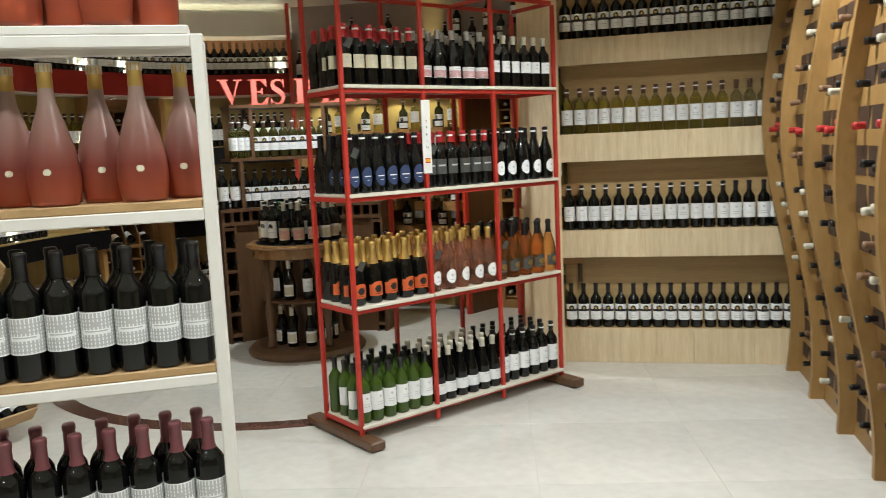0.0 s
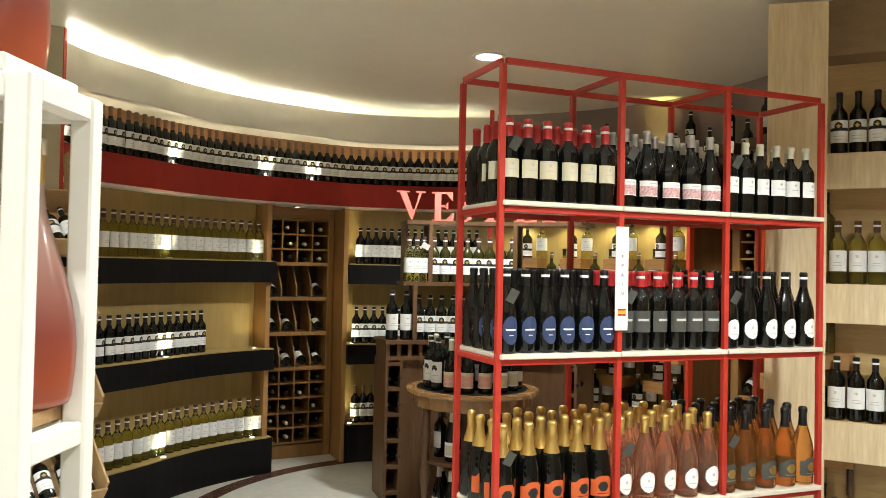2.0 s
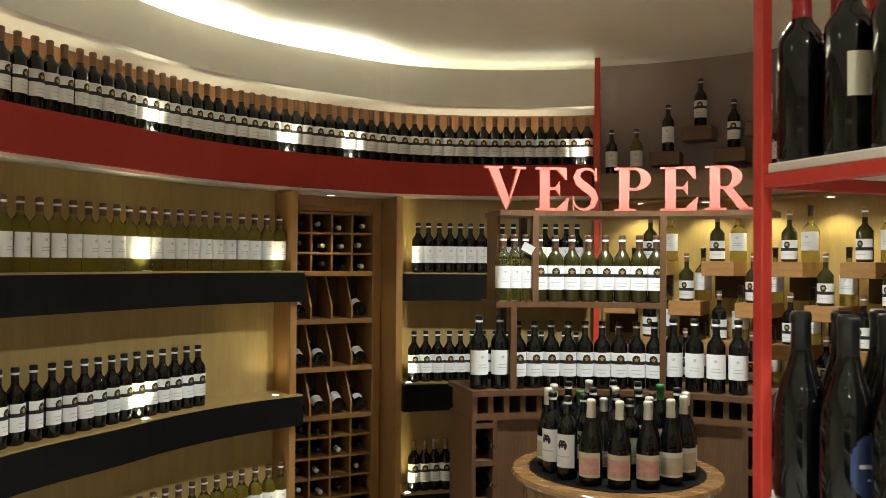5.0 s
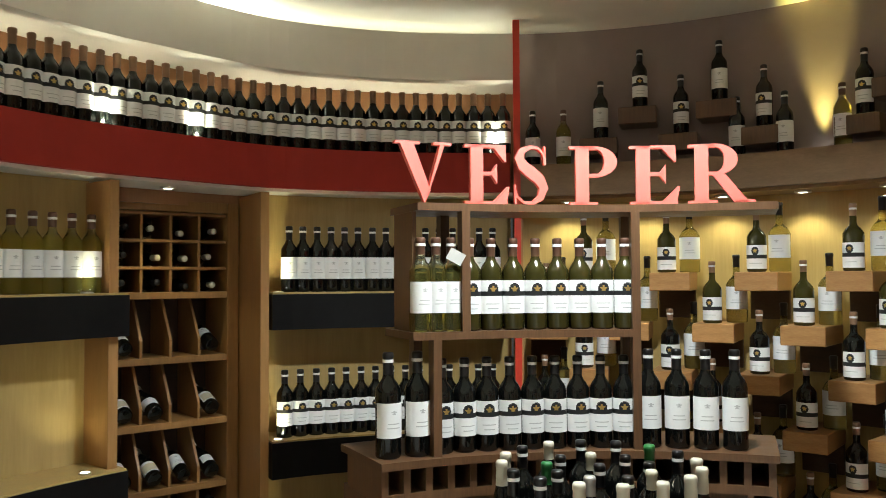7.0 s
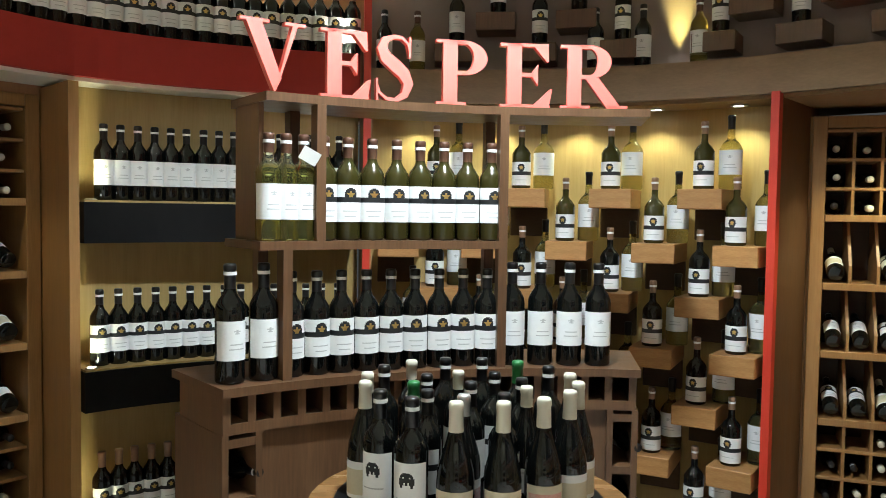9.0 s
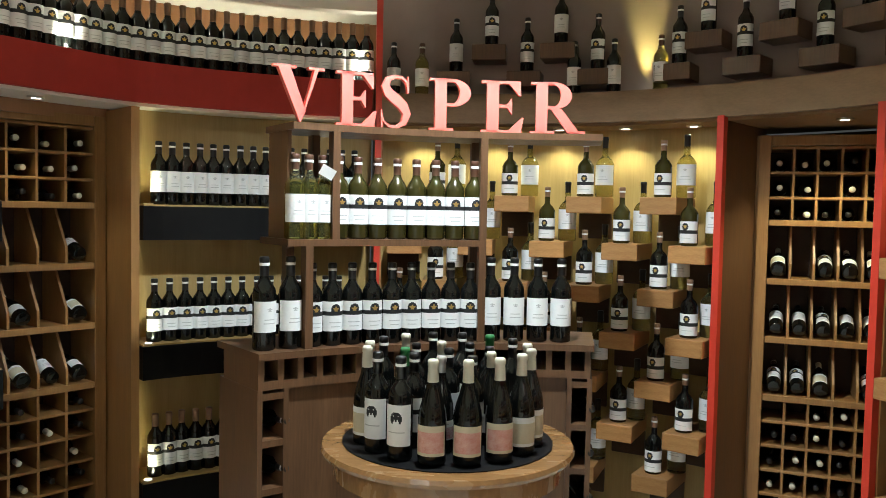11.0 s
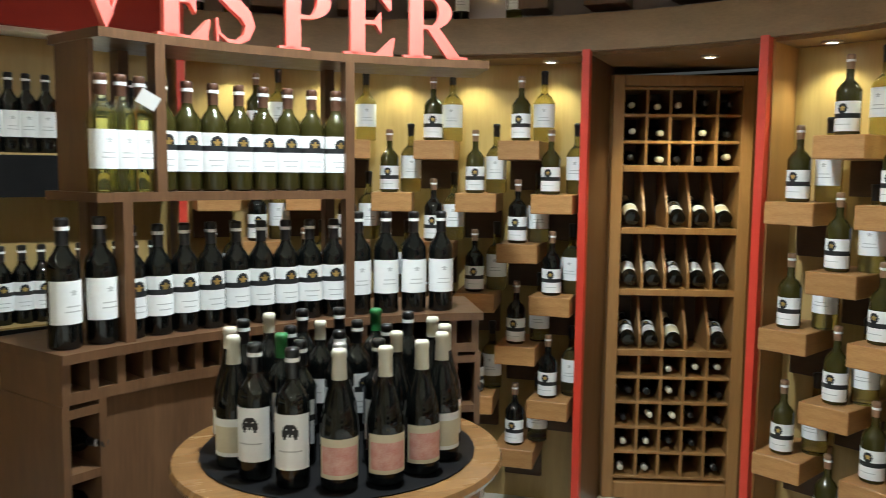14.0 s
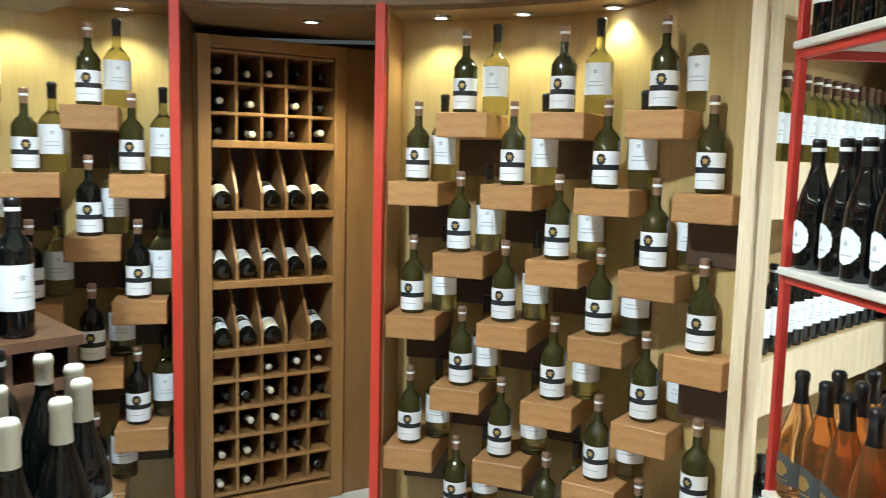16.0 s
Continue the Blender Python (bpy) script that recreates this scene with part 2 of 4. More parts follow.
def arc(d0, d1, a0, a1, z0, z1, n=None, where=pol):
    """A curved solid between two offsets from the ring, two angles and two heights."""
    bm = bmesh.new()
    n = n or max(2, int(abs(a1 - a0) / 2.5))
    rows = []
    for i in range(n + 1):
        a = a0 + (a1 - a0) * i / n
        rows.append([bm.verts.new(where(d, a, z)) for d, z in ((d0, z0), (d1, z0), (d1, z1), (d0, z1))])
    for p, q in zip(rows, rows[1:]):
        for k in range(4):
            bm.faces.new((p[k], p[(k + 1) % 4], q[(k + 1) % 4], q[k]))
    bm.faces.new(rows[0])
    bm.faces.new(rows[-1][::-1])
    return bm


def prism(pts, z0, z1):
    """An upright solid over a plan outline."""
    bm = bmesh.new()
    lo = [bm.verts.new((x, y, z0)) for x, y in pts]
    hi = [bm.verts.new((x, y, z1)) for x, y in pts]
    bm.faces.new(lo)
    bm.faces.new(hi)
    for i in range(len(pts)):
        j = (i + 1) % len(pts)
        bm.faces.new((lo[i], lo[j], hi[j], hi[i]))
    return bm


def lathe(profile, seg=16):
    bm = bmesh.new()
    rows = []
    for r, z in profile:
        if r < 1e-5:
            rows.append([bm.verts.new((0, 0, z))])
        else:
            rows.append([bm.verts.new((r * math.cos(2 * math.pi * i / seg), r * math.sin(2 * math.pi * i / seg), z)) for i in range(seg)])
    for p, q in zip(rows, rows[1:]):
        for i in range(seg):
            j = (i + 1) % seg
            if len(p) == 1:
                bm.faces.new((p[0], q[i], q[j]))
            elif len(q) == 1:
                bm.faces.new((p[i], p[j], q[0]))
            else:
                bm.faces.new((p[i], p[j], q[j], q[i]))
    return bm


def wall(name, a, b, z0, z1, thick, m, label, cat="wall"):
    """A straight wall whose seen face runs from a to b; its body lies to the left of that line."""
    d = Vector((b[0] - a[0], b[1] - a[1])).normalized()
    n = Vector((-d.y, d.x)) * thick
    ob = part(name, prism([a, b, (b[0] + n.x, b[1] + n.y), (a[0] + n.x, a[1] + n.y)], z0, z1), m)
    return tagged(ob, label, cat, kind="structure")


CELL = .003


class Paper:
    """A label drawn cell by cell and then wrapped round a bottle's front as one sheet."""

    def __init__(self):
        self.cells = {}

    def paint(self, x0, x1, z0, z1, mi, test):
        for i in range(math.floor(x0 / CELL), math.ceil(x1 / CELL)):
            for j in range(round(z0 / CELL), max(round(z0 / CELL) + 1, round(z1 / CELL))):
                x, z = (i + .5) * CELL, (j + .5) * CELL
                if test(x, z):
                    self.cells[i, j] = mi

    def wrap(self, r):
        bm = bmesh.new()
        vs = {}

        def v(i, j):
            if (i, j) not in vs:
                a = -math.pi / 2 + i * CELL / r
                vs[i, j] = bm.verts.new((r * math.cos(a), r * math.sin(a), j * CELL))
            return vs[i, j]
        for (i, j), mi in self.cells.items():
            bm.faces.new((v(i, j), v(i + 1, j), v(i + 1, j + 1), v(i, j + 1))).material_index = mi
        return bm


def patch(pa, r, z0, z1, half, mi, cols=0, mid=0.0):
    w, c = radians(half) * r, radians(mid) * r
    pa.paint(c - w, c + w, z0, z1, mi, lambda x, z: True)


def disc_patch(pa, r, zc, rx, rz, mi, cx=0.0):
    pa.paint(cx - rx, cx + rx, zc - rz, zc + rz, mi, lambda x, z: ((x - cx) / rx) ** 2 + ((z - zc) / rz) ** 2 <= 1.02)


def star_patch(pa, r, zc, s, mi):
    def inside(x, z):
        a, d = math.atan2(x, z - zc), math.hypot(x, z - zc)
        k = abs(((a / (2 * math.pi / 5)) + .5) % 1 - .5) * 2
        return d <= s * (1 - .55 * k)
    pa.paint(-s, s, zc - s, zc + s, mi, inside)


# ---- bottles ----
BORDEAUX = [(0, .004), (.030, 0), (.036, .003), (.0375, .008), (.0375, .185), (.0355, .198), (.028, .212), (.019, .224), (.0148, .236), (.0142, .283), (.0156, .285), (.0156, .296), (.013, .300), (0, .300)]
STOUT = [(r * (1.2 if z < .19 else 1.1 if z < .215 else 1.0), z * (.9 if z < .24 else 1.0)) for r, z in BORDEAUX]
BURGUNDY = [(0, .004), (.034, 0), (.040, .003), (.0415, .008), (.0415, .13), (.039, .155), (.031, .185), (.022, .212), (.0158, .238), (.0142, .282), (.0156, .284), (.0156, .295), (.013, .300), (0, .300)]
CHAMP = [(0, .006), (.036, 0), (.042, .003), (.044, .01), (.044, .14), (.040, .17), (.030, .205), (.020, .238), (.0155, .262), (.0150, .292), (.0175, .296), (.0175, .312), (.012, .319), (0, .320)]
ROSEB = [(0, .008), (.044, 0), (.053, .003), (.057, .012), (.0605, .045), (.0615, .072), (.0595, .105), (.0535, .138), (.0450, .170), (.0355, .203), (.0265, .228), (.0210, .248), (.0182, .275), (.0165, .318), (.0182, .320), (.0182, .337), (.015, .340), (0, .340)]


def capsule_profile(prof, z0, grow=.0008):
    pts = []
    for (r0, h0), (r1, h1) in zip(prof, prof[1:]):
        if h0 < z0 <= h1:
            k = (z0 - h0) / (h1 - h0)
            pts.append((r0 + (r1 - r0) * k + grow * 0.2, z0))
        if h1 > z0:
            pts.append((r1 + grow if r1 > 0 else 0, h1 + (grow if h1 >= prof[-1][1] - 1e-4 else 0)))
    return pts


def lab_band(bm, r):
    """White label, black belt with a round black badge and a gold star."""
    R = r + .0007
    patch(bm, R, .054, .162, 80, 0)
    patch(bm, R, .111, .126, 80, 1)
    disc_patch(bm, R, .133, .0185, .0195, 1)
    star_patch(bm, R, .134, .012, 2)
    patch(bm, R, .084, .087, 34, 3)
    patch(bm, R, .069, .072, 24, 3)


def lab_bandlow(bm, r):
    """The same badge on a label that reaches almost down to the foot."""
    R = r + .0007
    patch(bm, R, .014, .126, 88, 0)
    patch(bm, R, .063, .081, 88, 1)
    disc_patch(bm, R, .098, .0165, .0195, 1)
    star_patch(bm, R, .099, .012, 2)
    patch(bm, R, .039, .042, 34, 3)


def lab_plain(bm, r):
    R = r + .0007
    patch(bm, R, .060, .159, 82, 0)
    star_patch(bm, R + .0005, .132, .009, 3)
    patch(bm, R + .0005, .100, .1025, 24, 3, 5)
    patch(bm, R + .0005, .088, .090, 30, 3, 5)


def lab_tall(bm, r):
    R = r + .0007
    patch(bm, R, .066, .153, 82, 0)
    disc_patch(bm, R + .0005, .122, .005, .006, 3)
    for k in range(8):
        patch(bm, R, .072 + k * .009, .075 + k * .009, 78, 3)
    for k in range(-5, 6):
        patch(bm, R, .069, .150, 2.3, 3, mid=k * 13.8)
    patch(bm, R, .100, .112, 52, 0)
    patch(bm, R, .105, .108, 40, 3)


def lab_small(bm, r):
    R = r + .0007
    patch(bm, R, .085, .150, 60, 0)
    disc_patch(bm, R + .0005, .132, .0055, .0055, 3)
    patch(bm, R + .0005, .110, .112, 20, 3, 4)


def lab_flower(bm, r):
    R = r + .0007
    patch(bm, R, .045, .105, 76, 0)
    patch(bm, R + .0005, .047, .085, 74, 1)
    patch(bm, R + .0005, .092, .095, 24, 3, 4)


def lab_oval(bm, r):
    R = r + .0007
    disc_patch(bm, R, .082, .034, .049, 0)
    patch(bm, R, .081, .087, 26, 1)
    patch(bm, R, .063, .066, 12, 1)


def lab_dark(bm, r):
    R = r + .0007
    patch(bm, R, .070, .150, 66, 0)
    patch(bm, R + .0005, .112, .120, 32, 3, 5)


def lab_circle(bm, r):
    R = r + .0007
    disc_patch(bm, R, .075, .033, .038, 0)
    disc_patch(bm, R + .0005, .080, .006, .006, 3)
    patch(bm, R + .0008, .054, .056, 22, 3, 4)


def lab_shield(bm, r):
    R = r + .0007
    patch(bm, R, .040, .098, 62, 0)
    disc_patch(bm, R, .096, .034, .018, 0)
    disc_patch(bm, R + .0006, .075, .020, .018, 1)
    patch(bm, R + .0005, .048, .051, 30, 1, 4)


def lab_palm(bm, r):
    R = r + .0007
    patch(bm, R, .045, .165, 70, 0)
    for cx, zc in ((-.012, .124), (0, .130), (.012, .124)):
        disc_patch(bm, R, zc, .0052, .014, 1, cx)
    disc_patch(bm, R, .140, .012, .0045, 1)
    patch(bm, R + .0005, .084, .087, 38, 3, 5)


def lab_pinkbox(bm, r):
    R = r + .0007
    patch(bm, R, .030, .118, 68, 0)
    patch(bm, R + .0005, .040, .100, 60, 1)


def lab_rose(bm, r):
    R = r + .0007
    disc_patch(bm, R, .082, .0085, .0085, 0)


KINDS = {
    # kind: outline, glass, capsule, capsule start, label maker, label materials, collar colour, words
    "band": (BORDEAUX, G_DARK, K_BLACK, .240, lab_band, (P_WHITE, P_INK, P_GOLD, P_GREYINK), P_WHITE, "dark wine bottle with a white label and starred black badge"),
    "bandolive": (BORDEAUX, G_OLIVE, K_BROWN, .240, lab_band, (P_WHITE, P_INK, P_GOLD, P_GREYINK), P_WHITE, "olive wine bottle with a white label and starred black badge"),
    "bandbox": (STOUT, G_OLIVE, K_TAN, .245, lab_bandlow, (P_WHITE, P_INK, P_GOLD, P_GREYINK), P_WHITE, "olive wine bottle with low starred white label"),
    "bandboxdark": (STOUT, G_DARK, K_TAN, .245, lab_bandlow, (P_WHITE, P_INK, P_GOLD, P_GREYINK), P_WHITE, "dark wine bottle with low starred white label"),
    "bandtan": (BORDEAUX, G_DARK, K_TAN, .240, lab_band, (P_WHITE, P_INK, P_GOLD, P_GREYINK), None, "dark wine bottle with tan capsule and starred label"),
    "plain": (BORDEAUX, G_DARK, K_BLACK, .238, lab_plain, (P_WHITE, P_INK, P_GOLD, P_GREYINK), P_WHITE, "black wine bottle with a plain white label"),
    "straw": (BORDEAUX, G_YELLOW, K_BROWN, .245, lab_plain, (P_WHITE, P_INK, P_GOLD, P_GREYINK), P_WHITE, "pale straw white-wine bottle with a white label"),
    "strawgold": (STOUT, G_CLEAR, K_BLACK, .245, lab_plain, (P_WHITE, P_INK, P_GOLD, P_GREYINK), None, "clear bottle of pale yellow wine with white label"),
    "redcap": (BORDEAUX, G_DARK, K_RED, .232, lab_small, (P_CREAM, P_INK, P_GOLD, P_GREYINK), P_WHITE, "black wine bottle with red capsule and cream label"),
    "flower": (BURGUNDY, G_DARK, K_SILVER, .250, lab_flower, (P_WHITE, P_FLOWER, P_GOLD, P_GREYINK), None, "black wine bottle with pink flowered label, silver cap"),
    "whitecap": (BORDEAUX, G_DARK, K_WHITE, .250, lab_small, (P_WHITE, P_INK, P_GOLD, P_GREYINK), None, "dark wine bottle with ivory cap and white label"),
    "blue": (BURGUNDY, G_DARK, K_BLACK, .240, lab_oval, (P_BLUE, P_WHITE, P_GOLD, P_GREYINK), P_WHITE, "black wine bottle with an oval blue label"),
    "charcoal": (BORDEAUX, G_DARK, K_RED, .240, lab_dark, (P_DARK, P_INK, P_GOLD, P_GREYINK), P_WHITE, "black wine bottle with charcoal label and red cap"),
    "circle": (BURGUNDY, G_DARK, K_BLACK, .240, lab_circle, (P_WHITE, P_INK, P_GOLD, P_GREYINK), P_WHITE, "black wine bottle with a round white label"),
    "champ": (CHAMP, G_DARK, P_GOLD, .205, lab_shield, (P_ORANGE, P_INK, P_GOLD, P_GREYINK), None, "dark sparkling-wine bottle with gold foil and orange label"),
    "pinkfizz": (CHAMP, G_PINK, P_GOLD, .255, lab_circle, (P_WHITE, P_INK, P_GOLD, P_GREYINK), None, "pink sparkling-wine bottle with round white label"),
    "amber": (CHAMP, G_AMBER, K_BLACK, .240, lab_shield, (P_DARK, P_GOLD, P_GOLD, P_GREYINK), None, "amber wine bottle with dark neck foil and label"),
    "green": (BORDEAUX, G_GREEN, K_BLACK, .245, lab_plain, (P_WHITE, P_INK, P_GOLD, P_GREYINK), None, "green wine bottle with a white label"),
    "palm": (BORDEAUX, G_DARK, K_BLACK, .236, lab_palm, (P_WHITE, P_INK, P_GOLD, P_GREYINK), P_WHITE, "black wine bottle with palm-leaf printed white label"),
    "pinkbox": (BURGUNDY, G_DARK, K_WHITE, .236, lab_pinkbox, (P_CREAM, P_PINK, P_GOLD, P_GREYINK), None, "black wine bottle with a pink square label, ivory cap"),
    "cream": (BURGUNDY, G_DARK, K_WHITE, .236, lab_pinkbox, (P_WHITE, P_CREAM, P_GOLD, P_GREYINK), None, "black wine bottle with a cream label and ivory cap"),
    "lowwhite": (BURGUNDY, G_DARK, K_WHITE, .250, lab_flower, (P_WHITE, P_WHITE, P_GOLD, P_GREYINK), None, "black wine bottle with low white label, pale cap"),
    "ledger": (BORDEAUX, G_DARK, K_BLACK, .236, lab_tall, (P_WHITE, P_INK, P_GOLD, P_GREYINK), None, "large black wine bottle with finely lined white label"),
    "plum": (BORDEAUX, G_DARK, K_PLUM, .225, lab_tall, (P_WHITE, P_INK, P_GOLD, P_GREYINK), None, "black wine bottle with plum capsule and lined label"),
    "rose": (ROSEB, G_ROSE, P_GOLD, .283, lab_rose, (P_CREAM, P_PINK, P_GOLD, P_GREYINK), K_WHITE, "frosted pink rose-wine bottle with gold neck foil"),
    "greencap": (BORDEAUX, G_DARK, K_GREEN, .240, lab_plain, (P_WHITE, P_INK, P_GOLD, P_GREYINK), None, "black wine bottle with a green capsule"),
}
MADE = {}


LOOSE = {}


def bottle(kind, p, face, group="", scale=1.0, tilt=None, loose=""):
    """Stands a bottle at p with its label towards the angle face; tilt, if given, is its whole turn."""
    prof, glass, cap, z0, lab, mats, collar, words = KINDS[kind]
    turn = tilt if tilt is not None else pose(0, 0, 0, 0, 0, face + 90)
    m = Matrix.Translation(p) @ turn
    key = (kind, scale)
    if loose and key in MADE:
        LOOSE.setdefault(loose, []).append((MADE[key], m))
        return None
    if key in MADE:
        ob = copy_thing(MADE[key], m)
    else:
        pr = [(r * scale, z * scale) for r, z in prof]
        ob = part("wine_bottle", lathe(pr), glass, smooth=True)
        paper, rim = Paper(), max(r for r, z in prof)
        lab(paper, rim)
        bm = paper.wrap(rim + .0007)
        bmesh.ops.scale(bm, vec=(scale, scale, scale), verts=bm.verts)
        part("label", bm, list(mats), ob)
        part("capsule", lathe(capsule_profile(pr, z0 * scale), 16), cap, ob, smooth=True)
        if collar is not None:
            top = prof[-1][1]
            rr, ch = (.0165, .009) if kind != "rose" else (.0193, .0212)
            zc = top - (.028 if kind != "rose" else .0200)
            part("collar", lathe([(rr * scale, zc * scale), (rr * scale, (zc + ch) * scale)] + ([(0, (zc + ch) * scale)] if kind == "rose" else []), 12), collar, ob, smooth=True)
        MADE[key] = ob
        ob.matrix_basis = m
    tagged(ob, words, "bottle", group)
    return ob


def join_loose():
    """Each set of bottles that cannot be told apart one by one becomes one mesh."""
    for words, items in LOOSE.items():
        vs, fs, mi, mats, n = [], [], [], [], 0
        for src, m in items:
            for o in (src, *[c for c in src.children if c.name.split(".")[0] != "collar"]):
                me = o.data
                co = np.empty(len(me.vertices) * 3)
                me.vertices.foreach_get("co", co)
                mm = np.array(m)
                vs.append(co.reshape(-1, 3) @ mm[:3, :3].T + mm[:3, 3])
                slot = []
                for x in me.materials:
                    if x not in mats:
                        mats.append(x)
                    slot.append(mats.index(x))
                for p in me.polygons:
                    fs.append([n + k for k in p.vertices])
                    mi.append(slot[p.material_index])
                n += len(me.vertices)
        me = bpy.data.meshes.new("bottles")
        me.from_pydata(np.vstack(vs).tolist(), [], fs)
        for x in mats:
            me.materials.append(x)
        me.polygons.foreach_set("material_index", mi)
        me.polygons.foreach_set("use_smooth", [True] * len(fs))
        me.update()
        tagged(new("bottles", me), words, "bottles", kind="stuff")


RND = random.Random(7)


def jit(a):
    return RND.uniform(-a, a)


def bottles_arc(kind, n, dr, a0, a1, z, group, scale=1.0, skip=(), loose=""):
    for i in range(n):
        if i in skip:
            continue
        a = a0 + (a1 - a0) * i / max(1, n - 1)
        bottle(kind, pol(dr + jit(.004), a + jit(.08), z), a + 180 + jit(7), group, scale, loose=loose)


# ---- the round room: shell ----
FLOOR = tagged(part("floor", prism([(-5, -3), (4.5, -3), (4.5, 10), (-5, 10)], -0.1, -.002), M_GROUT), "cream polished stone tile floor, glossy", "floor", kind="structure")
tagged(part("ceiling", prism([(-5, -3), (4.5, -3), (4.5, 10), (-5, 10)], CEIL, CEIL + 0.1), M_CEIL), "cream painted flat ceiling washed by cove light", "ceiling", kind="structure")
# the white drop stops short of the ceiling, and the strip behind it washes the ceiling
tagged(part("cove_drop", arc(0, .045, 97.6, 204.5, 2.612, CEIL - .062), M_COVE), "curved white plaster drop below the ceiling", "soffit", kind="structure")
tagged(part("cove_underside", arc(.045, .36, 97.6, 204.5, 2.612, 2.652), M_COVE), "white underside above the bottle ledge", "soffit", kind="structure")
tagged(part("cove_back", arc(.30, .36, 97.6, 204.5, 2.652, CEIL), M_COVE), "white back of the light cove", "wall", kind="structure")
for a0, a1 in ((134, 152), (157, 176), (184, 203)):
    strip = part("cove_light", arc(.06, .085, a0, a1, CEIL - .078, CEIL - .068), M_STRIP)
    tagged(strip, "warm white light strip hidden in ceiling cove", "light strip", "cove lights")
# weak continuous glow added behind the strips to lift the ceiling's brightness
tagged(part("cove_tape", arc(.095, .110, 99, 203.5, CEIL - .078, CEIL - .070), M_FILL_TAPE), "faint warm light tape along the ceiling cove", "light strip")
tagged(part("upper_wall", arc(.30, .40, 97.6, 204.5, 2.0, 2.612), M_BROWNUP), "brown back wall of the upper bottle ledge", "wall", kind="structure")

# red fascia, its ledge and the lit underside
tagged(part("red_fascia", arc(0, .035, 98.6, 203.6, 2.075, 2.262), M_RED), "curved matt red fascia band", "fascia", kind="structure")
tagged(part("upper_ledge", arc(.035, .30, 98.6, 203.6, 2.235, 2.262), M_DARKWOOD), "dark ledge behind the red fascia", "ledge", kind="structure")
tagged(part("fascia_underside", arc(.035, .55, 97.6, 203.6, 2.06, 2.075), M_COVE), "pale underside of the red fascia", "soffit", kind="structure")
# brown fascia over the box walls
tagged(part("brown_fascia", arc(0, .035, -7, 97.4, 2.055, 2.205), M_FASCIA), "curved brown veneer fascia", "fascia", kind="structure")
tagged(part("upper_ledge_2", arc(.035, .34, 2, 97.4, 2.165, 2.195), M_FASCIA), "brown ledge behind the veneer fascia", "ledge", kind="structure")
tagged(part("fascia_underside_2", arc(.035, .75, 2, 97.4, 2.04, 2.055), M_FASCIA), "brown underside of the veneer fascia", "soffit", kind="structure")
tagged(part("taupe_wall", arc(.22, .34, 2, 97.4, 2.195, CEIL), M_GREY), "curved taupe wall above the veneer fascia", "wall", kind="structure")
# walls of the bays
tagged(part("wall_boxes_1", arc(.26, .36, 49.6, 97, 0, 2.045), M_WALLWOOD), "golden veneer wall behind cedar box shelves", "wall", kind="structure")


def end_wall(dr, th, z=0.0):
    """The last box wall, which turns in to meet the pilaster."""
    k = min(1, max(0, (th + 7) / 24))
    r = 1.995 + .285 * k * k * (3 - 2 * k) + dr
    return Vector((CX + r * math.cos(radians(th)), CY + r * math.sin(radians(th)), z))


tagged(part("wall_boxes_2", arc(0, .02, -7, 28.2, 0, 2.045, where=end_wall), M_WALLWOOD), "golden veneer wall behind cedar box shelves", "wall", kind="structure")
tagged(part("wall_shelves_1", arc(.19, .30, 150.6, 203.6, 0, 2.065), M_WALLWOOD), "golden veneer wall behind black shelves", "wall", kind="structure")
tagged(part("wall_shelves_2", arc(.19, .30, 98.4, 131, 0, 2.065), M_WALLWOOD), "golden veneer wall behind black shelves", "wall", kind="structure")
# jambs of the two bottle-rack recesses
for nm, a, d1, d0, mm in (("jamb_1", 150.4, .50, -.0, M_WOOD), ("jamb_2", 131.4, .42, -.02, M_WOOD), ("jamb_3", 49.0, .52, .03, M_DARKWOOD), ("jamb_4", 28.8, .75, .03, M_WOOD), ("jamb_5", 97.5, .3, .03, M_WOOD)):
    tagged(part(nm, arc(d0, d1, a - .55, a + .55, 0, 2.05, 2), mm), "veneered side panel of a wall recess", "panel", kind="structure")
for nm, a, z1 in (("red_trim_1", 48.9, 2.06), ("red_trim_2", 28.9, 2.06), ("red_trim_3", 97.7, CEIL), ("red_trim_4", 204.1, CEIL)):
    tagged(part(nm, arc(-.012, .03, a - .45, a + .45, 0, z1, 2), M_REDTRIM), "narrow bright red upright trim", "trim", kind="structure")

# plain walls that close the place
E_W = pol(-.01, 204.5)
wall("wall_west_1", (E_W.x, E_W.y), (-3.7, 4.2), 0, CEIL, -.1, M_BEIGE, "plain beige wall beside the red trim")
wall("wall_west", (-3.7, 4.25), (-3.7, -2.6), 0, CEIL, -.1, M_BEIGE, "plain beige wall")
wall("wall_south", (-3.75, -2.5), (4.2, -2.5), 0, CEIL, -.1, M_BEIGE, "plain beige wall behind")
wall("wall_east", (3.6, -2.55), (3.6, 6.2), 0, CEIL, -.1, M_BEIGE, "plain beige wall")


# spot lamps in the undersides
def recessed_spot(p, target, watts, angle=80, color=(1, 0.84, 0.5)):
    ob = part("recessed_spot", lathe([(.021, -.004), (.036, -.004), (.036, .012), (.021, .012), (.021, -.004)], 16), M_CHROME)
    ob.matrix_basis = Matrix.Translation(p)
    tagged(ob, "small recessed metal spot lamp, lit", "spot lamp", "recessed spots")
    part("lens", lathe([(0, .0), (.021, .0), (.021, .004), (0, .004)], 12), M_LED, ob)
    spot_lamp("spot_light", Vector(p) - Vector((0, 0, .012)), target, watts, angle, color)


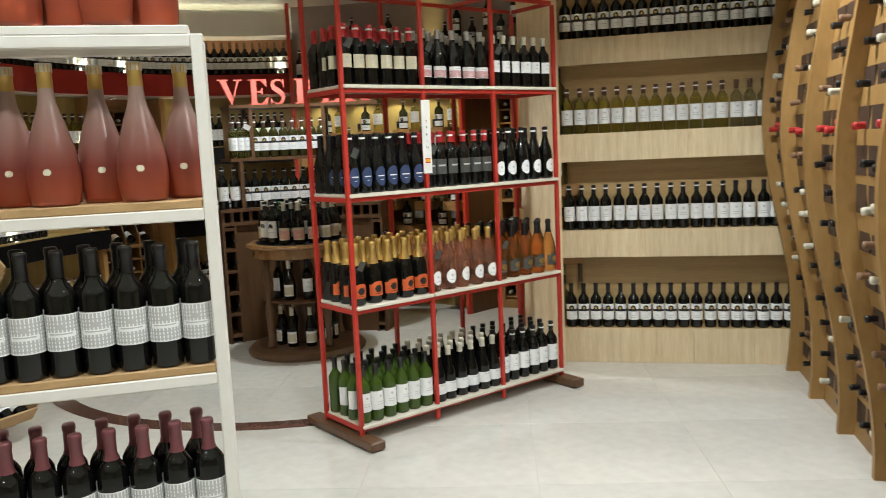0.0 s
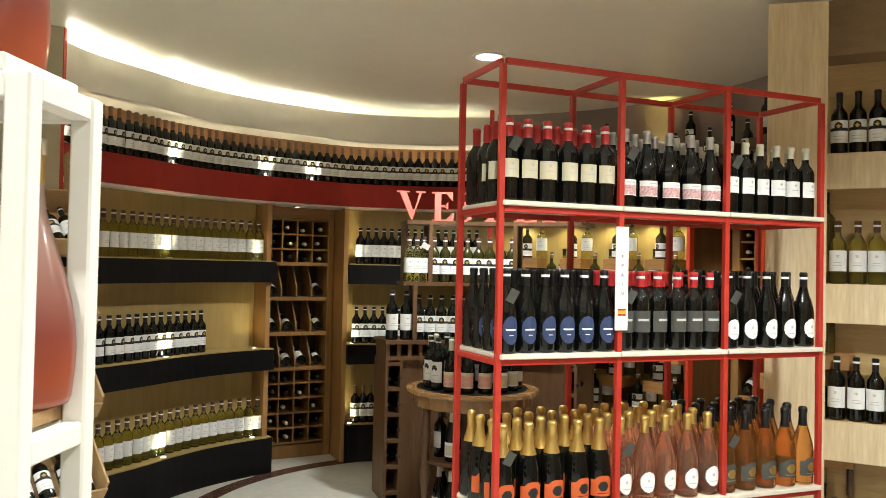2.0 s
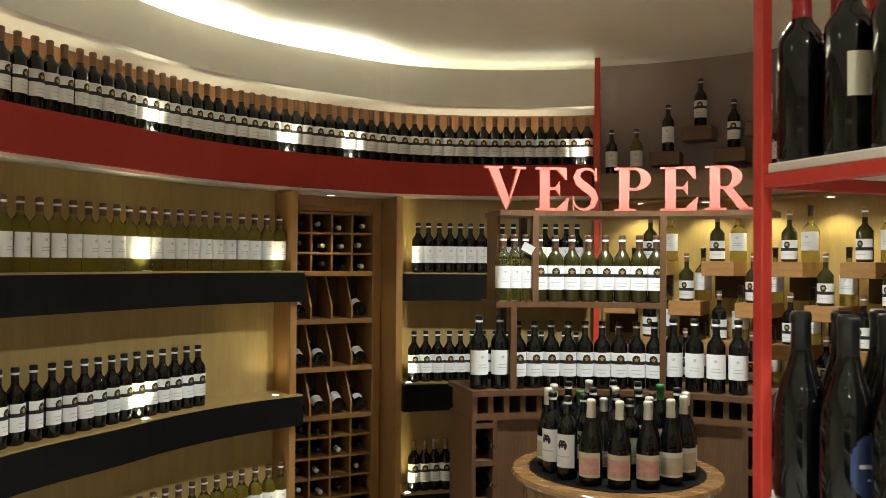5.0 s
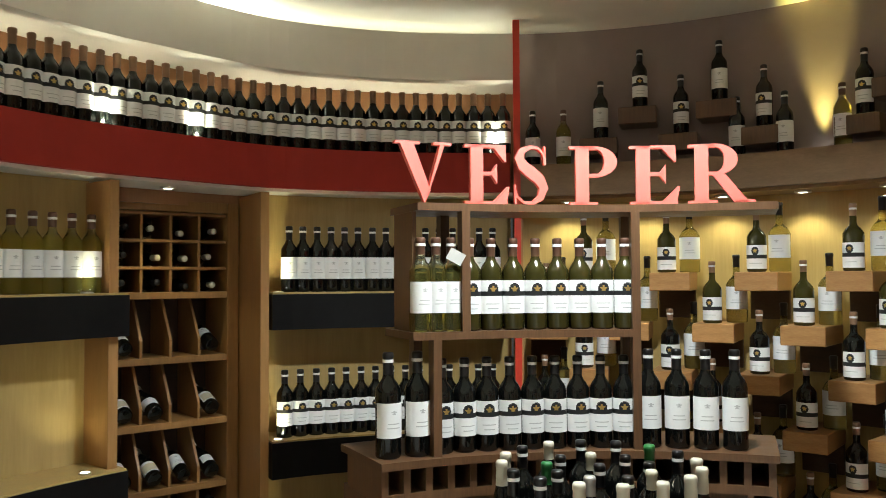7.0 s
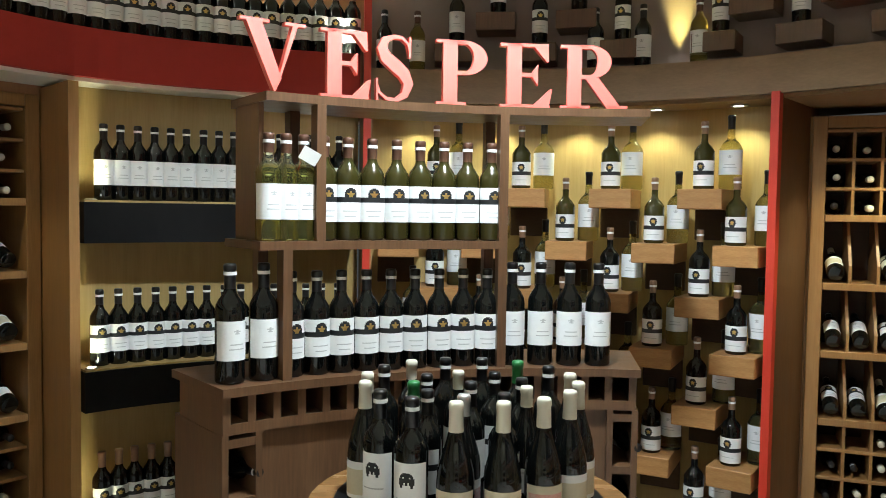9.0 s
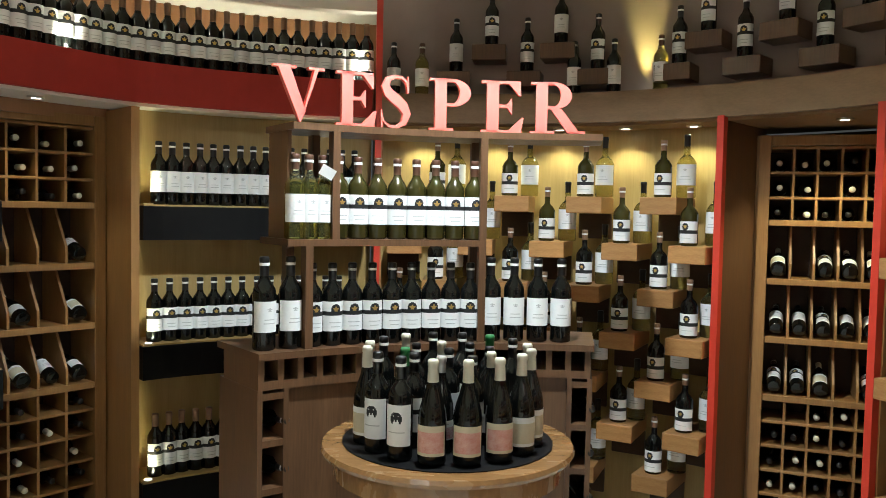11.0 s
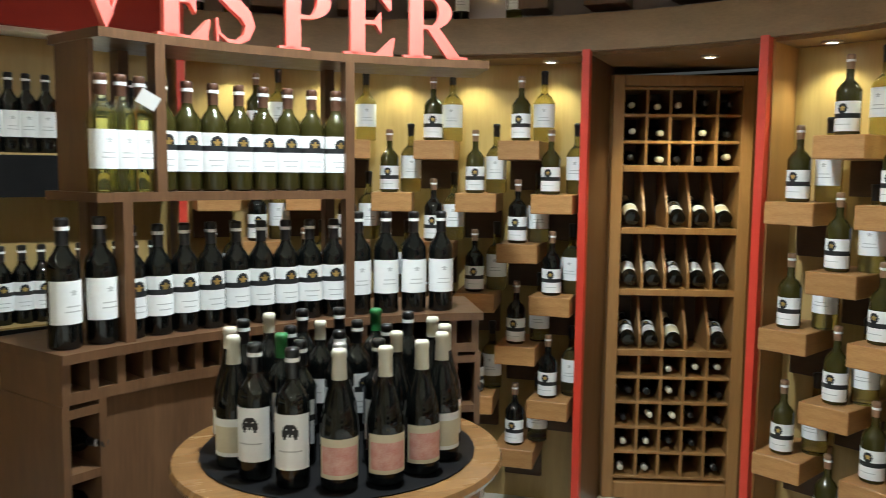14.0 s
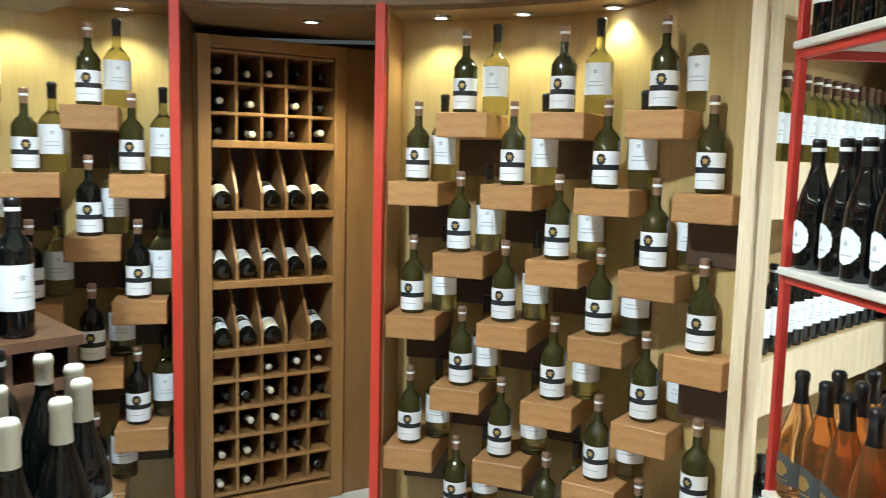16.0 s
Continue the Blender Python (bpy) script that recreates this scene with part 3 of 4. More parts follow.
WARM = (1, 0.91, 0.54)
for a in (54, 63, 72, 81, 91, 7.5, 16, 24):
    recessed_spot(pol(.15, a, 2.036), pol(.16, a, 0), 5.8, 112, WARM)
recessed_spot(pol(.16, 142, 2.056), pol(.3, 142, 0), 6, 84)
recessed_spot(pol(.25, 37, 2.036), pol(.5, 38, 0), 26, 110)


def puck_light(p, watts, angle=60, lean=None, color=(1, .86, .46), r=.017):
    """A small round lamp let into a shelf's top that shines straight up; some are added fill."""
    ob = part("puck_light", lathe([(r, 0), (r + .006, 0), (r + .006, .004), (r, .006), (r, 0)], 14), M_CHROME)
    ob.matrix_basis = Matrix.Translation(p)
    tagged(ob, "small round up-light set in a shelf, lit", "spot lamp", "shelf up-lights")
    part("lens", lathe([(0, .002), (r, .002), (r, .004), (0, .004)], 12), M_LED, ob)
    spot_lamp("puck_lamp", Vector(p) + Vector((0, 0, .008)), lean if lean is not None else Vector(p) + Vector((0, 0, 1)), watts, angle, color, .8)


for z in (1.615, .947, .275):
    puck_light(pol(-.018, 177, z), 6, 100, pol(.19, 177, z + .36))
    puck_light(pol(.005, 153.4, z), 2.4, 90, pol(.19, 152.8, z + .36))
    puck_light(pol(-.018, 199, z), 5, 100, pol(.19, 199, z + .36))
for z in (1.605, .953, .305):
    puck_light(pol(-.015, 129.6, z), 5, 100, pol(.19, 129.2, z + .36))
    # this bay's second lamp is assumed, not seen
    puck_light(pol(-.015, 106, z), 5, 100, pol(.19, 106, z + .36))
for a in (100.4, 140, 151.2, 175, 201.8):
    puck_light(pol(.016, a, 2.262), 7, 120, pol(.26, a, 2.55), (1, .88, .62), .010)
# fill lamps added behind the bottles to brighten the brown back wall
for a in (106, 114, 122, 131, 146, 159, 168, 184, 193):
    puck_light(pol(.165, a, 2.262), 3.2, 150, pol(.20, a, 2.62), (1, .84, .56))
puck_light(pol(.175, 61, 2.195), 55, 34, pol(.235, 61, 2.9), (1, .80, .22))
puck_light(pol(.175, 14, 2.195), 22, 34, pol(.235, 14, 2.9), (1, .80, .22))

# a fitting for each lamp, also for the added ones out of view
for lx, ly, watts in DOWNLIGHTS:
    dl = part("downlight", lathe([(.080, -.010), (.105, -.008), (.108, .0), (.080, .0), (.080, -.010)], 24), M_WHITE)
    dl.matrix_basis = Matrix.Translation((lx, ly, CEIL))
    tagged(dl, "round white ceiling downlight, lit", "ceiling lamp", "ceiling downlights")
    part("lens", lathe([(0, -.002), (.08, -.002), (.08, -.001), (0, -.001)], 20), M_LED, dl)

# ---- shelves of the round room ----


def curved_shelf(a0, a1, top, d0=-.045, d1=.19, h=.165):
    ob = part("wall_shelf", arc(d0, d1, a0, a1, top - h, top - .008), M_BLACK)
    part("top_veneer", arc(d0 + .004, d1, a0 + .1, a1 - .1, top - .0075, top), M_WALLWOOD, ob, "golden veneer top")
    return tagged(ob, "thick curved black laminate wall shelf", "shelf", "black wall shelves")


for z in (1.615, .947, .275):
    curved_shelf(149.2, 203, z, h=.165 if z > .5 else .275)
for z in (1.605, .953, .305):
    curved_shelf(99, 130.6, z, h=.165 if z > .5 else .305)
g = "bottles on the black shelves"
bottles_arc("straw", 24, .06, 152.2, 201.5, 1.615, g)
bottles_arc("band", 18, .05, 166, 202, .947, g)
bottles_arc("straw", 24, .06, 151.5, 201.5, .275, g)
bottles_arc("plain", 16, .05, 127.6, 101, 1.605, g)
bottles_arc("band", 15, .04, 128.2, 101, .953, g)
bottles_arc("bandtan", 16, .04, 128.2, 101, .305, g)
bottles_arc("bandtan", 53, .074, 99.5, 199.0, 2.262, "bottles on the upper ledge", loose="dark wine bottles with starred white labels along the ledge")

# ---- cedar box shelves ----


def box_shelf(p, a, group, w=.178, d=.30, h=.082, mm=M_BOX):
    ob = MADE.get(("box", d))
    m = Matrix.Translation(p) @ pose(0, 0, 0, 0, 0, a - 90)
    if ob is None:
        ob = part("box_shelf", box((0, 0, -h / 2), (w, d, h), bevel=.003), mm)
        ob.matrix_basis = m
        MADE[("box", d)] = ob
    else:
        ob = copy_thing(ob, m)
    return tagged(ob, "cedar box shelf fixed to the wall", "shelf", group)


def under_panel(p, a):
    """The dark panel on the wall below a box."""
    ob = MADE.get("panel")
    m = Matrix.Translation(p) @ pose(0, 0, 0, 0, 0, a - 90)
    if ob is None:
        ob = part("bracket_panel", box((0, 0, -.066), (.172, .024, .130), bevel=.003), M_UNDERBOX)
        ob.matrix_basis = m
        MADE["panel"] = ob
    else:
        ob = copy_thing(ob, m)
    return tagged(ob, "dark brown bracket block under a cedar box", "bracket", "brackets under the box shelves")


def boxed(th, z, two=True, upper=False, front="bandbox", deep=.30):
    d = .15 if upper else deep
    r0 = .07 if upper else -.06
    box_shelf(pol(r0 + d / 2, th, z), th, "upper box shelves" if upper else "cedar box shelves", d=d, mm=M_DARKWOOD if upper else M_BOX)
    g = "bottles on box shelves"
    if upper:
        bottle(front, pol(r0 + .07, th + jit(.4), z), th + 180 + jit(10), g, .95)
        return
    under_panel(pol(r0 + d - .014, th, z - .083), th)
    bottle(front, pol(r0 + .085, th + .35 + jit(.3), z), th + 180 + jit(9), g, .92)
    if two:
        bottle("strawgold", pol(r0 + .17, th - 2.0 + jit(.3), z), th + 180 + jit(9), g, 1.02)


for k in range(7):
    th = 25.0 - 4.85 * k
    for j, z in enumerate((1.455, .990, .515) if k % 2 == 0 else (1.69, 1.217, .748, .28)):
        boxed(th, z, k < 6, deep=.30 if k < 6 else .13)
for k in range(9):
    th = 51.3 + 5.3 * k + (1.1 if k == 0 else 0)
    for j, z in enumerate((1.458, 1.022, .568) if k % 2 == 0 else (1.685, 1.243, .798, .34)):
        boxed(th, z, True, front="bandbox" if j == 0 else "bandboxdark")
for th, z in ((82, 2.475), (72.3, 2.475), (52.5, 2.475), (43, 2.475), (33, 2.475), (87, 2.335), (77, 2.335), (67.3, 2.335), (56.5, 2.335), (47.5, 2.335), (38, 2.335), (28, 2.335)):
    boxed(th, z, upper=True, front="band" if int(th) % 3 else "plain")
for th, kd in ((95.5, "plain"), (91.5, "straw"), (70, "plain"), (64.5, "plain"), (58.2, "straw")):
    bottle(kd, pol(.10, th, 2.195), th + 180, "bottles on box shelves", .95)

# ---- cubby racks in the recesses ----
SM, TL = .122, .288


def cubby(a, b, z0, name_label):
    """A built-in bottle rack whose face runs from a to b, five cells wide; small cells below, tall display cells above them, small ones on top."""
    a, b = Vector(a), Vector(b)
    L = (b - a).length
    d = (b - a).normalized()
    yaw = math.degrees(math.atan2(d.y, d.x))
    root = empty("bottle_rack", Matrix.Translation((a.x, a.y, 0)) @ pose(0, 0, 0, 0, 0, yaw))
    tagged(root, name_label, "wine rack", "built-in cubby racks")
    D = .26
    st = .055
    heights = [z0]
    for h in [SM] * 5 + [TL] * 3 + [SM] * 3:
        heights.append(heights[-1] + h)
    top = heights[-1]
    part("back_panel", box((L / 2, D + .01, (top) / 2), (L + .2, .02, top), bevel=0), M_RECESS_DARK, root)
    for x in (-st / 2, L + st / 2):
        part("stile", box((x, D / 2, (top + .06) / 2), (st, D, top + .06), bevel=.003), M_CUBBY, root)
    for x in (-st - .11, L + st + .11):
        part("filler", box((x, .03, (top + .06) / 2), (.22, .02, top + .06), bevel=0), M_CUBBY, root)
    part("head_rail", box((L / 2, D / 2, top + .035), (L - .002, D, .05), bevel=.003), M_CUBBY, root)
    part("plinth", box((L / 2, D / 2, z0 / 2 - .01), (L - .002, D, z0 - .02), bevel=.003), M_CUBBY, root)
    for i, z in enumerate(heights):
        big = 5 <= i <= 8
        part("rail", box((L / 2, D / 2 + (0 if big else .008), z), (L - .004, D - (0 if big else .016), .030 if big else .014), bevel=.002), M_CUBBY, root)
    w = L / 5
    meshes = {}
    for r in range(11):
        h = heights[r + 1] - heights[r]
        for c in range(1, 5):
            if h > .2:
                bm = bmesh.new()
                pts = [(.012, .015), (.012, .09), (.13, h - .016), (D, h - .016), (D, .015)]
                for xx in (-.006, .006):
                    bm.faces.new([bm.verts.new((xx, y, z)) for y, z in pts])
                vs = list(bm.verts)
                for q in range(5):
                    bm.faces.new((vs[q], vs[(q + 1) % 5], vs[5 + (q + 1) % 5], vs[5 + q]))
                ob = part("divider", bm, M_CUBBY, root)
            else:
                ob = part("divider", box((0, D / 2 + .008, h / 2), (.012, D - .02, h - .014), bevel=0), M_CUBBY, root)
            ob.location = (c * w, 0, heights[r])
    M = root.matrix_basis
    for r in range(11):
        h = heights[r + 1] - heights[r]
        for c in range(5):
            if RND.random() < .10:
                continue
            x = (c + .5) * w
            kd = RND.choice(["plain", "band", "whitecap", "plain", "cream", "lowwhite"])
            if h > .2:
                t = pose(0, 0, 0, -70, 0, 0) @ pose(0, 0, 0, 0, 0, jit(25))
                bottle(kd, M @ Vector((x, .016, heights[r] + .056)), 0, "bottles in the cubby racks", .86, (M.to_3x3().to_4x4() @ t), "dark wine bottles lying label-up in the tall oak cells")
            else:
                t = pose(0, 0, 0, 90 + jit(3), 0, jit(4))
                bottle(kd, M @ Vector((x, .315 - .04 * RND.random(), heights[r] + .048)), 0, "bottles in the cubby racks", .88, (M.to_3x3().to_4x4() @ t), "dark wine bottles lying neck-out in the oak cubbies")
    return root


cubby((.415, 7.677), (.907, 7.483), .10, "built-in oak cubby rack full of bottles")
cubby((-3.27, 7.09), (-2.845, 7.585), .12, "built-in oak cubby rack full of bottles")
tagged(part("recess_back_1", arc(.95, 1.0, 26, 52, 0, 2.05), M_RECESS_DARK), "dark back of the wall recess", "wall", kind="structure")
tagged(part("recess_back_2", arc(.72, .78, 128, 154, 0, 2.06), M_RECESS_DARK), "dark back of the wall recess", "wall", kind="structure")

# ---- curved display stand with the letters ----
IX, IY, IR = -.83, 5.27, 1.60


def ipol(dr, th, z=0.0):
    return Vector((IX + (IR + dr) * math.cos(radians(th)), IY + (IR + dr) * math.sin(radians(th)), z))


stand = empty("display_stand", Matrix.Identity(4))
tagged(stand, "curved dark walnut display stand with open shelves", "display stand")
part("top_board", arc(0, .27, 80.6, 123.6, 1.885, 1.91, where=ipol), M_DARKWOOD, stand)
part("middle_shelf", arc(0, .27, 96.5, 124.2, 1.465, 1.49, where=ipol), M_DARKWOOD, stand)
part("counter", arc(-.02, .34, 81, 128.4, 1.065, 1.09, where=ipol), M_DARKWOOD, stand)
for a, z0, z1, d0 in ((117.6, 1.49, 1.885, .0), (96.9, 1.09, 1.885, .0), (121.2, 1.09, 1.465, .0), (118.0, 1.49, 1.885, .2), (96.9, 1.09, 1.885, .22), (121.2, 1.09, 1.465, .2)):
    part("post", arc(d0, d0 + .05, a - .5, a + .5, z0, z1, 2, where=ipol), M_DARKWOOD, stand)
part("end_panel", arc(.06, .24, 123.0, 123.5, 1.49, 1.885, 2, where=ipol), M_DARKWOOD, stand)
part("slot_rail", arc(0, .3, 81.4, 128.1, .955, .985, where=ipol), M_DARKWOOD, stand)
for k in range(18):
    a = 81.8 + 45.9 * k / 17
    part("slot_divider", arc(.0, .3, a - .42, a + .42, .985, 1.065, 1, where=ipol), M_DARKWOOD, stand)
part("slot_back", arc(.26, .3, 81.4, 128.1, .985, 1.065, where=ipol), M_RECESS_DARK, stand)
part("base_front", arc(.02, .05, 84.5, 124, .0, .955, where=ipol), M_DARKWOOD, stand)
part("base_back", arc(.31, .34, 81, 128.1, .0, .955, where=ipol), M_DARKWOOD, stand)
for e0, e1 in ((124.0, 128.1), (81.2, 84.5)):
    for a in (e0 + .25, e1 - .25):
        part("side", arc(.0, .31, a - .35, a + .35, 0, .955, 1, where=ipol), M_DARKWOOD, stand)
    for z in (.06, .235, .41, .585, .76, .93):
        part("cell_shelf", arc(.002, .31, e0 + .6, e1 - .6, z - .012, z + .012, 2, where=ipol), M_DARKWOOD, stand)
for z in (.245, .42, .597, .772):
    for a in (126.0, 82.9):
        q = ipol(.25, a, z + .045)
        t = pose(0, 0, 0, 0, 0, a - 90) @ pose(0, 0, 0, 86, 0, 12)
        bottle("plain", q, 0, "bottles in the stand's cells", .85, t)
g = "bottles on the display stand"


def stand_row(kind, n, a0, a1, z, dr=.06, scale=1.0):
    for i in range(n):
        a = a0 + (a1 - a0) * i / max(1, n - 1)
        bottle(kind, ipol(dr + jit(.004), a, z), a + 180 + jit(7), g, scale)


stand_row("bandolive", 8, 116.6, 97.9, 1.49, scale=1.03)
stand_row("straw", 3, 122.6, 118.9, 1.49, .05, 1.03)
stand_row("band", 9, 120.0, 98.2, 1.09, scale=1.03)
stand_row("plain", 4, 95.3, 85.6, 1.09, .06, 1.1)
stand_row("plain", 2, 126.4, 123.0, 1.09, .06, 1.12)
tag = part("price_tag", box((0, 0, 0), (.055, .002, .04), bevel=0), M_PLASTIC)
tag.matrix_basis = Matrix.Translation(ipol(-.0, 118.9, 1.735)) @ pose(0, 0, 0, 10, 28, 20)
tagged(tag, "small white price tag hung on a bottle", "price tag")


# letters of the sign: strokes in a unit cell, serifed
def glyph(kind):
    """Outlines (outer ring, holes as separate strokes are avoided by building from convex pieces) in a cell one high."""
    q = []

    def bar(x0, y0, x1, y1):
        q.append([(x0, y0), (x1, y0), (x1, y1), (x0, y1)])

    def bow(cx, cy, r0x, r0y, wx, wy, a0, a1, n=12):
        for i in range(n):
            u, v = radians(a0 + (a1 - a0) * i / n), radians(a0 + (a1 - a0) * (i + 1) / n)

            def at(u, k):
                f = abs(math.cos(u))
                return (cx + (r0x - k * wx) * math.cos(u), cy + (r0y - k * (wy + (wx - wy) * f * .0)) * math.sin(u))
            q.append([at(u, 0), at(v, 0), at(v, 1), at(u, 1)])
    if kind == 0:        # two slanted legs
        q.append([(.085, .96), (.315, .96), (.60, .20), (.50, -.01)])
        q.append([(.50, -.01), (.545, .08), (.84, .96), (.765, .96)])
        bar(.0, .955, .42, 1)
        bar(.65, .955, .96, 1)
    elif kind in (1, 4):  # upright with three arms
        bar(.10, 0, .31, 1)
        bar(.0, 0, .72, .05)
        bar(.0, .95, .69, 1)
        bar(.31, .485, .50, .545)
        q.append([(.44, .515), (.545, .35), (.545, .68), (.44, .515)][:3])
        q.append([(.48, .04), (.71, .04), (.755, .30), (.725, .30)])
        q.append([(.48, .96), (.69, .96), (.70, .72), (.67, .72)])
    elif kind == 2:      # double curve, swelling in the middle
        mid = ((.55, .76), (.53, .88), (.44, .965), (.31, .975), (.18, .92), (.13, .79), (.19, .66), (.33, .55), (.47, .43), (.54, .28), (.48, .11), (.35, .028), (.20, .04), (.09, .13), (.055, .27))
        fat = (.012, .018, .024, .032, .055, .075, .092, .10, .092, .075, .055, .032, .024, .018, .012)
        edge = []
        for k, (x, z) in enumerate(mid):
            (xa, za), (xb, zb) = mid[max(0, k - 1)], mid[min(len(mid) - 1, k + 1)]
            ln = math.hypot(xb - xa, zb - za)
            nx, nz = -(zb - za) / ln * fat[k], (xb - xa) / ln * fat[k]
            edge.append(((x + nx, z + nz), (x - nx, z - nz)))
        for (a, b), (c, d) in zip(edge, edge[1:]):
            q.append([a, c, d, b])
        q.append([(.54, .68), (.575, .68), (.575, .99), (.545, .99)])
        q.append([(.045, .01), (.075, .01), (.07, .34), (.04, .34)])
    elif kind in (3, 5):  # upright with a bow, with or without a leg
        bar(.10, 0, .31, 1)
        bar(.0, 0, .44, .05)
        bar(.0, .95, .42, 1)
        bow(.40, .735, .35, .265, .20, .05, 90, -90, 20)
        bar(.31, .94, .42, 1)
        bar(.31, .47, .42, .53)
        if kind == 5:
            q.append([(.36, .49), (.56, .49), (.92, .0), (.70, .0)])
            bar(.70, 0, 1.0, .05)
    return q


sign = empty("sign", Matrix.Identity(4))
tagged(sign, "coral red serif letters standing on the stand's top", "sign")
LH = .200
for kind, a, w in ((0, 122.6, .205), (1, 114.8, .208), (2, 109.3, .205), (3, 101.8, .218), (4, 94.5, .222), (5, 86.8, .212)):
    bm = bmesh.new()
    for poly in glyph(kind):
        f = [bm.verts.new((x * w, -.012, z * LH)) for x, z in poly]
        b = [bm.verts.new((x * w, .012, z * LH)) for x, z in poly]
        bm.faces.new(f)
        bm.faces.new(b[::-1])
        for i in range(len(poly)):
            j = (i + 1) % len(poly)
            bm.faces.new((f[i], f[j], b[j], b[i]))
    wide = (.96, .74, .66, .74, .74, 1.0)[kind] * w
    bmesh.ops.translate(bm, vec=(-wide / 2, 0, 0), verts=bm.verts)
    lt = part("letter", bm, M_LETTER, sign)
    lt.matrix_basis = Matrix.Translation(ipol(.03, a, 1.911)) @ pose(0, 0, 0, 0, 0, a - 90)

# ---- round table ----
TX, TY = -1.15, 6.36
table = empty("round_table", Matrix.Translation((TX, TY, 0)))
tagged(table, "round varnished oak table on a turned pedestal", "table")
part("tabletop", lathe([(0, .815), (.39, .815), (.412, .82), (.418, .832), (.412, .845), (.33, .8465), (0, .8465)], 48), M_TABLE, table)
part("glass_inlay", lathe([(0, .8468), (.345, .8468), (.347, .8495), (0, .8495)], 40), M_BLACK, table)
part("apron", lathe([(.36, .74), (.375, .745), (.375, .814), (.34, .814), (.34, .74), (.36, .74)], 40), M_TABLE, table)
part("middle_tier", lathe([(0, .40), (.30, .40), (.315, .41), (.30, .42), (0, .42)], 36), M_DARKWOOD, table)
part("pedestal", lathe([(.0, .06), (.10, .06), (.11, .09), (.07, .14), (.06, .24), (.09, .33), (.07, .40), (.06, .5), (.085, .62), (.06, .7), (.12, .74), (0, .74)], 24), M_DARKWOOD, table, smooth=True)
part("base", lathe([(0, 0), (.45, 0), (.455, .02), (.43, .05), (.36, .06), (.0, .06)], 40), M_DARKWOOD, table)
for k in range(4):
    a = radians(45 + 90 * k)
    lg = part("leg", lathe([(0, .06), (.03, .06), (.034, .09), (.02, .14), (.026, .25), (.034, .33), (.024, .4), (.024, .5), (.034, .58), (.02, .66), (.03, .74), (0, .74)], 14), M_DARKWOOD, table, smooth=True)
    lg.location = (.31 * math.cos(a), .31 * math.sin(a), 0)
g = "bottles on the round table"
outer = ["cream", "palm", "palm", "pinkbox", "pinkbox", "pinkbox", "cream", "cream", "lowwhite", "plain", "greencap", "plain", "band", "whitecap", "plain", "lowwhite"]
for i, kd in enumerate(outer):
    a = 180 + 12 + i * 360 / 16
    bottle(kd, (TX + .27 * math.cos(radians(a)), TY + .27 * math.sin(radians(a)), .850), 265 + (a - 270) * .35 if 180 < a < 370 else a, g, 1.04)
for i, kd in enumerate(["palm", "band", "whitecap", "plain", "greencap", "band", "flower", "plain", "lowwhite"]):
    a = 20 + i * 40
    bottle(kd, (TX + .145 * math.cos(radians(a)), TY + .145 * math.sin(radians(a)), .850), 265 + jit(30), g)
bottle("plain", (TX, TY, .850), 265, g)
for i in range(9):
    a = i * 40 + 12
    for zz in (.06, .42):
        bottle(RND.choice(["plain", "lowwhite", "cream", "straw"]), (TX + .2 * math.cos(radians(a)), TY + .2 * math.sin(radians(a)), zz), a, g, loose="wine bottles standing in the tiers under the tabletop")

# ---- red steel rack ----
RO = Vector((-.375, 4.235, 0))
RD = Vector((.741, .671, 0)).normalized()
RW, RDEP = .497, .352
RYAW = math.degrees(math.atan2(RD.y, RD.x))
RMX = Matrix.Translation(RO) @ pose(0, 0, 0, 0, 0, RYAW)
SHZ = (.10, .722, 1.292, 1.832)
rack = empty("display_rack", RMX)
tagged(rack, "red steel display rack with whitewashed shelves", "rack")
T = .022
for i in range(4):
    for d in (0, RDEP):
        part("post", box((i * RW, d, 1.167), (T, T, 2.294), bevel=.002), M_RACK, rack)
for z in (SHZ[0] - .02, SHZ[1] - .028, SHZ[2] - .028, SHZ[3] - .028, 2.325):
    for d in (0, RDEP):
        part("beam", box((1.5 * RW, d, z), (3 * RW - T, T - .004, T), bevel=.002), M_RACK, rack)
    for i in range(4):
        part("cross_beam", box((i * RW, RDEP / 2, z), (T - .004, RDEP - T, T), bevel=.002), M_RACK, rack)
for z in SHZ:
    for i in range(3):
        part("shelf_board", box(((i + .5) * RW, RDEP / 2, z - .008), (RW - .004, RDEP + .05, .018), bevel=.003), M_SHELFW, rack)
for x in (.0, 3 * RW):
    part("foot", box((x, RDEP / 2, .03), (.09, RDEP + .30, .045), bevel=.006), M_DARKWOOD, rack, "dark wooden foot board")


def rack_bay(kind, bay, shelf, n=6, deep=3, scale=1.0, seed=0):
    for j in range(deep):
        for i in range(n):
            x = bay * RW + .045 + (RW - .09) * i / (n - 1)
            y = .04 + (RDEP - .08) * j / (deep - 1)
            p = RMX @ Vector((x + jit(.004), y + jit(.004), SHZ[shelf] + .0015))
            bottle(kind, p, RYAW - 90 + jit(10) + (0 if j < deep - 1 else 180), "bottles on the red rack", scale, loose="dark wine bottles standing behind the front rows of the red rack" if 0 < j < deep - 1 or (j and (shelf == 0 or bay < 2)) else "")


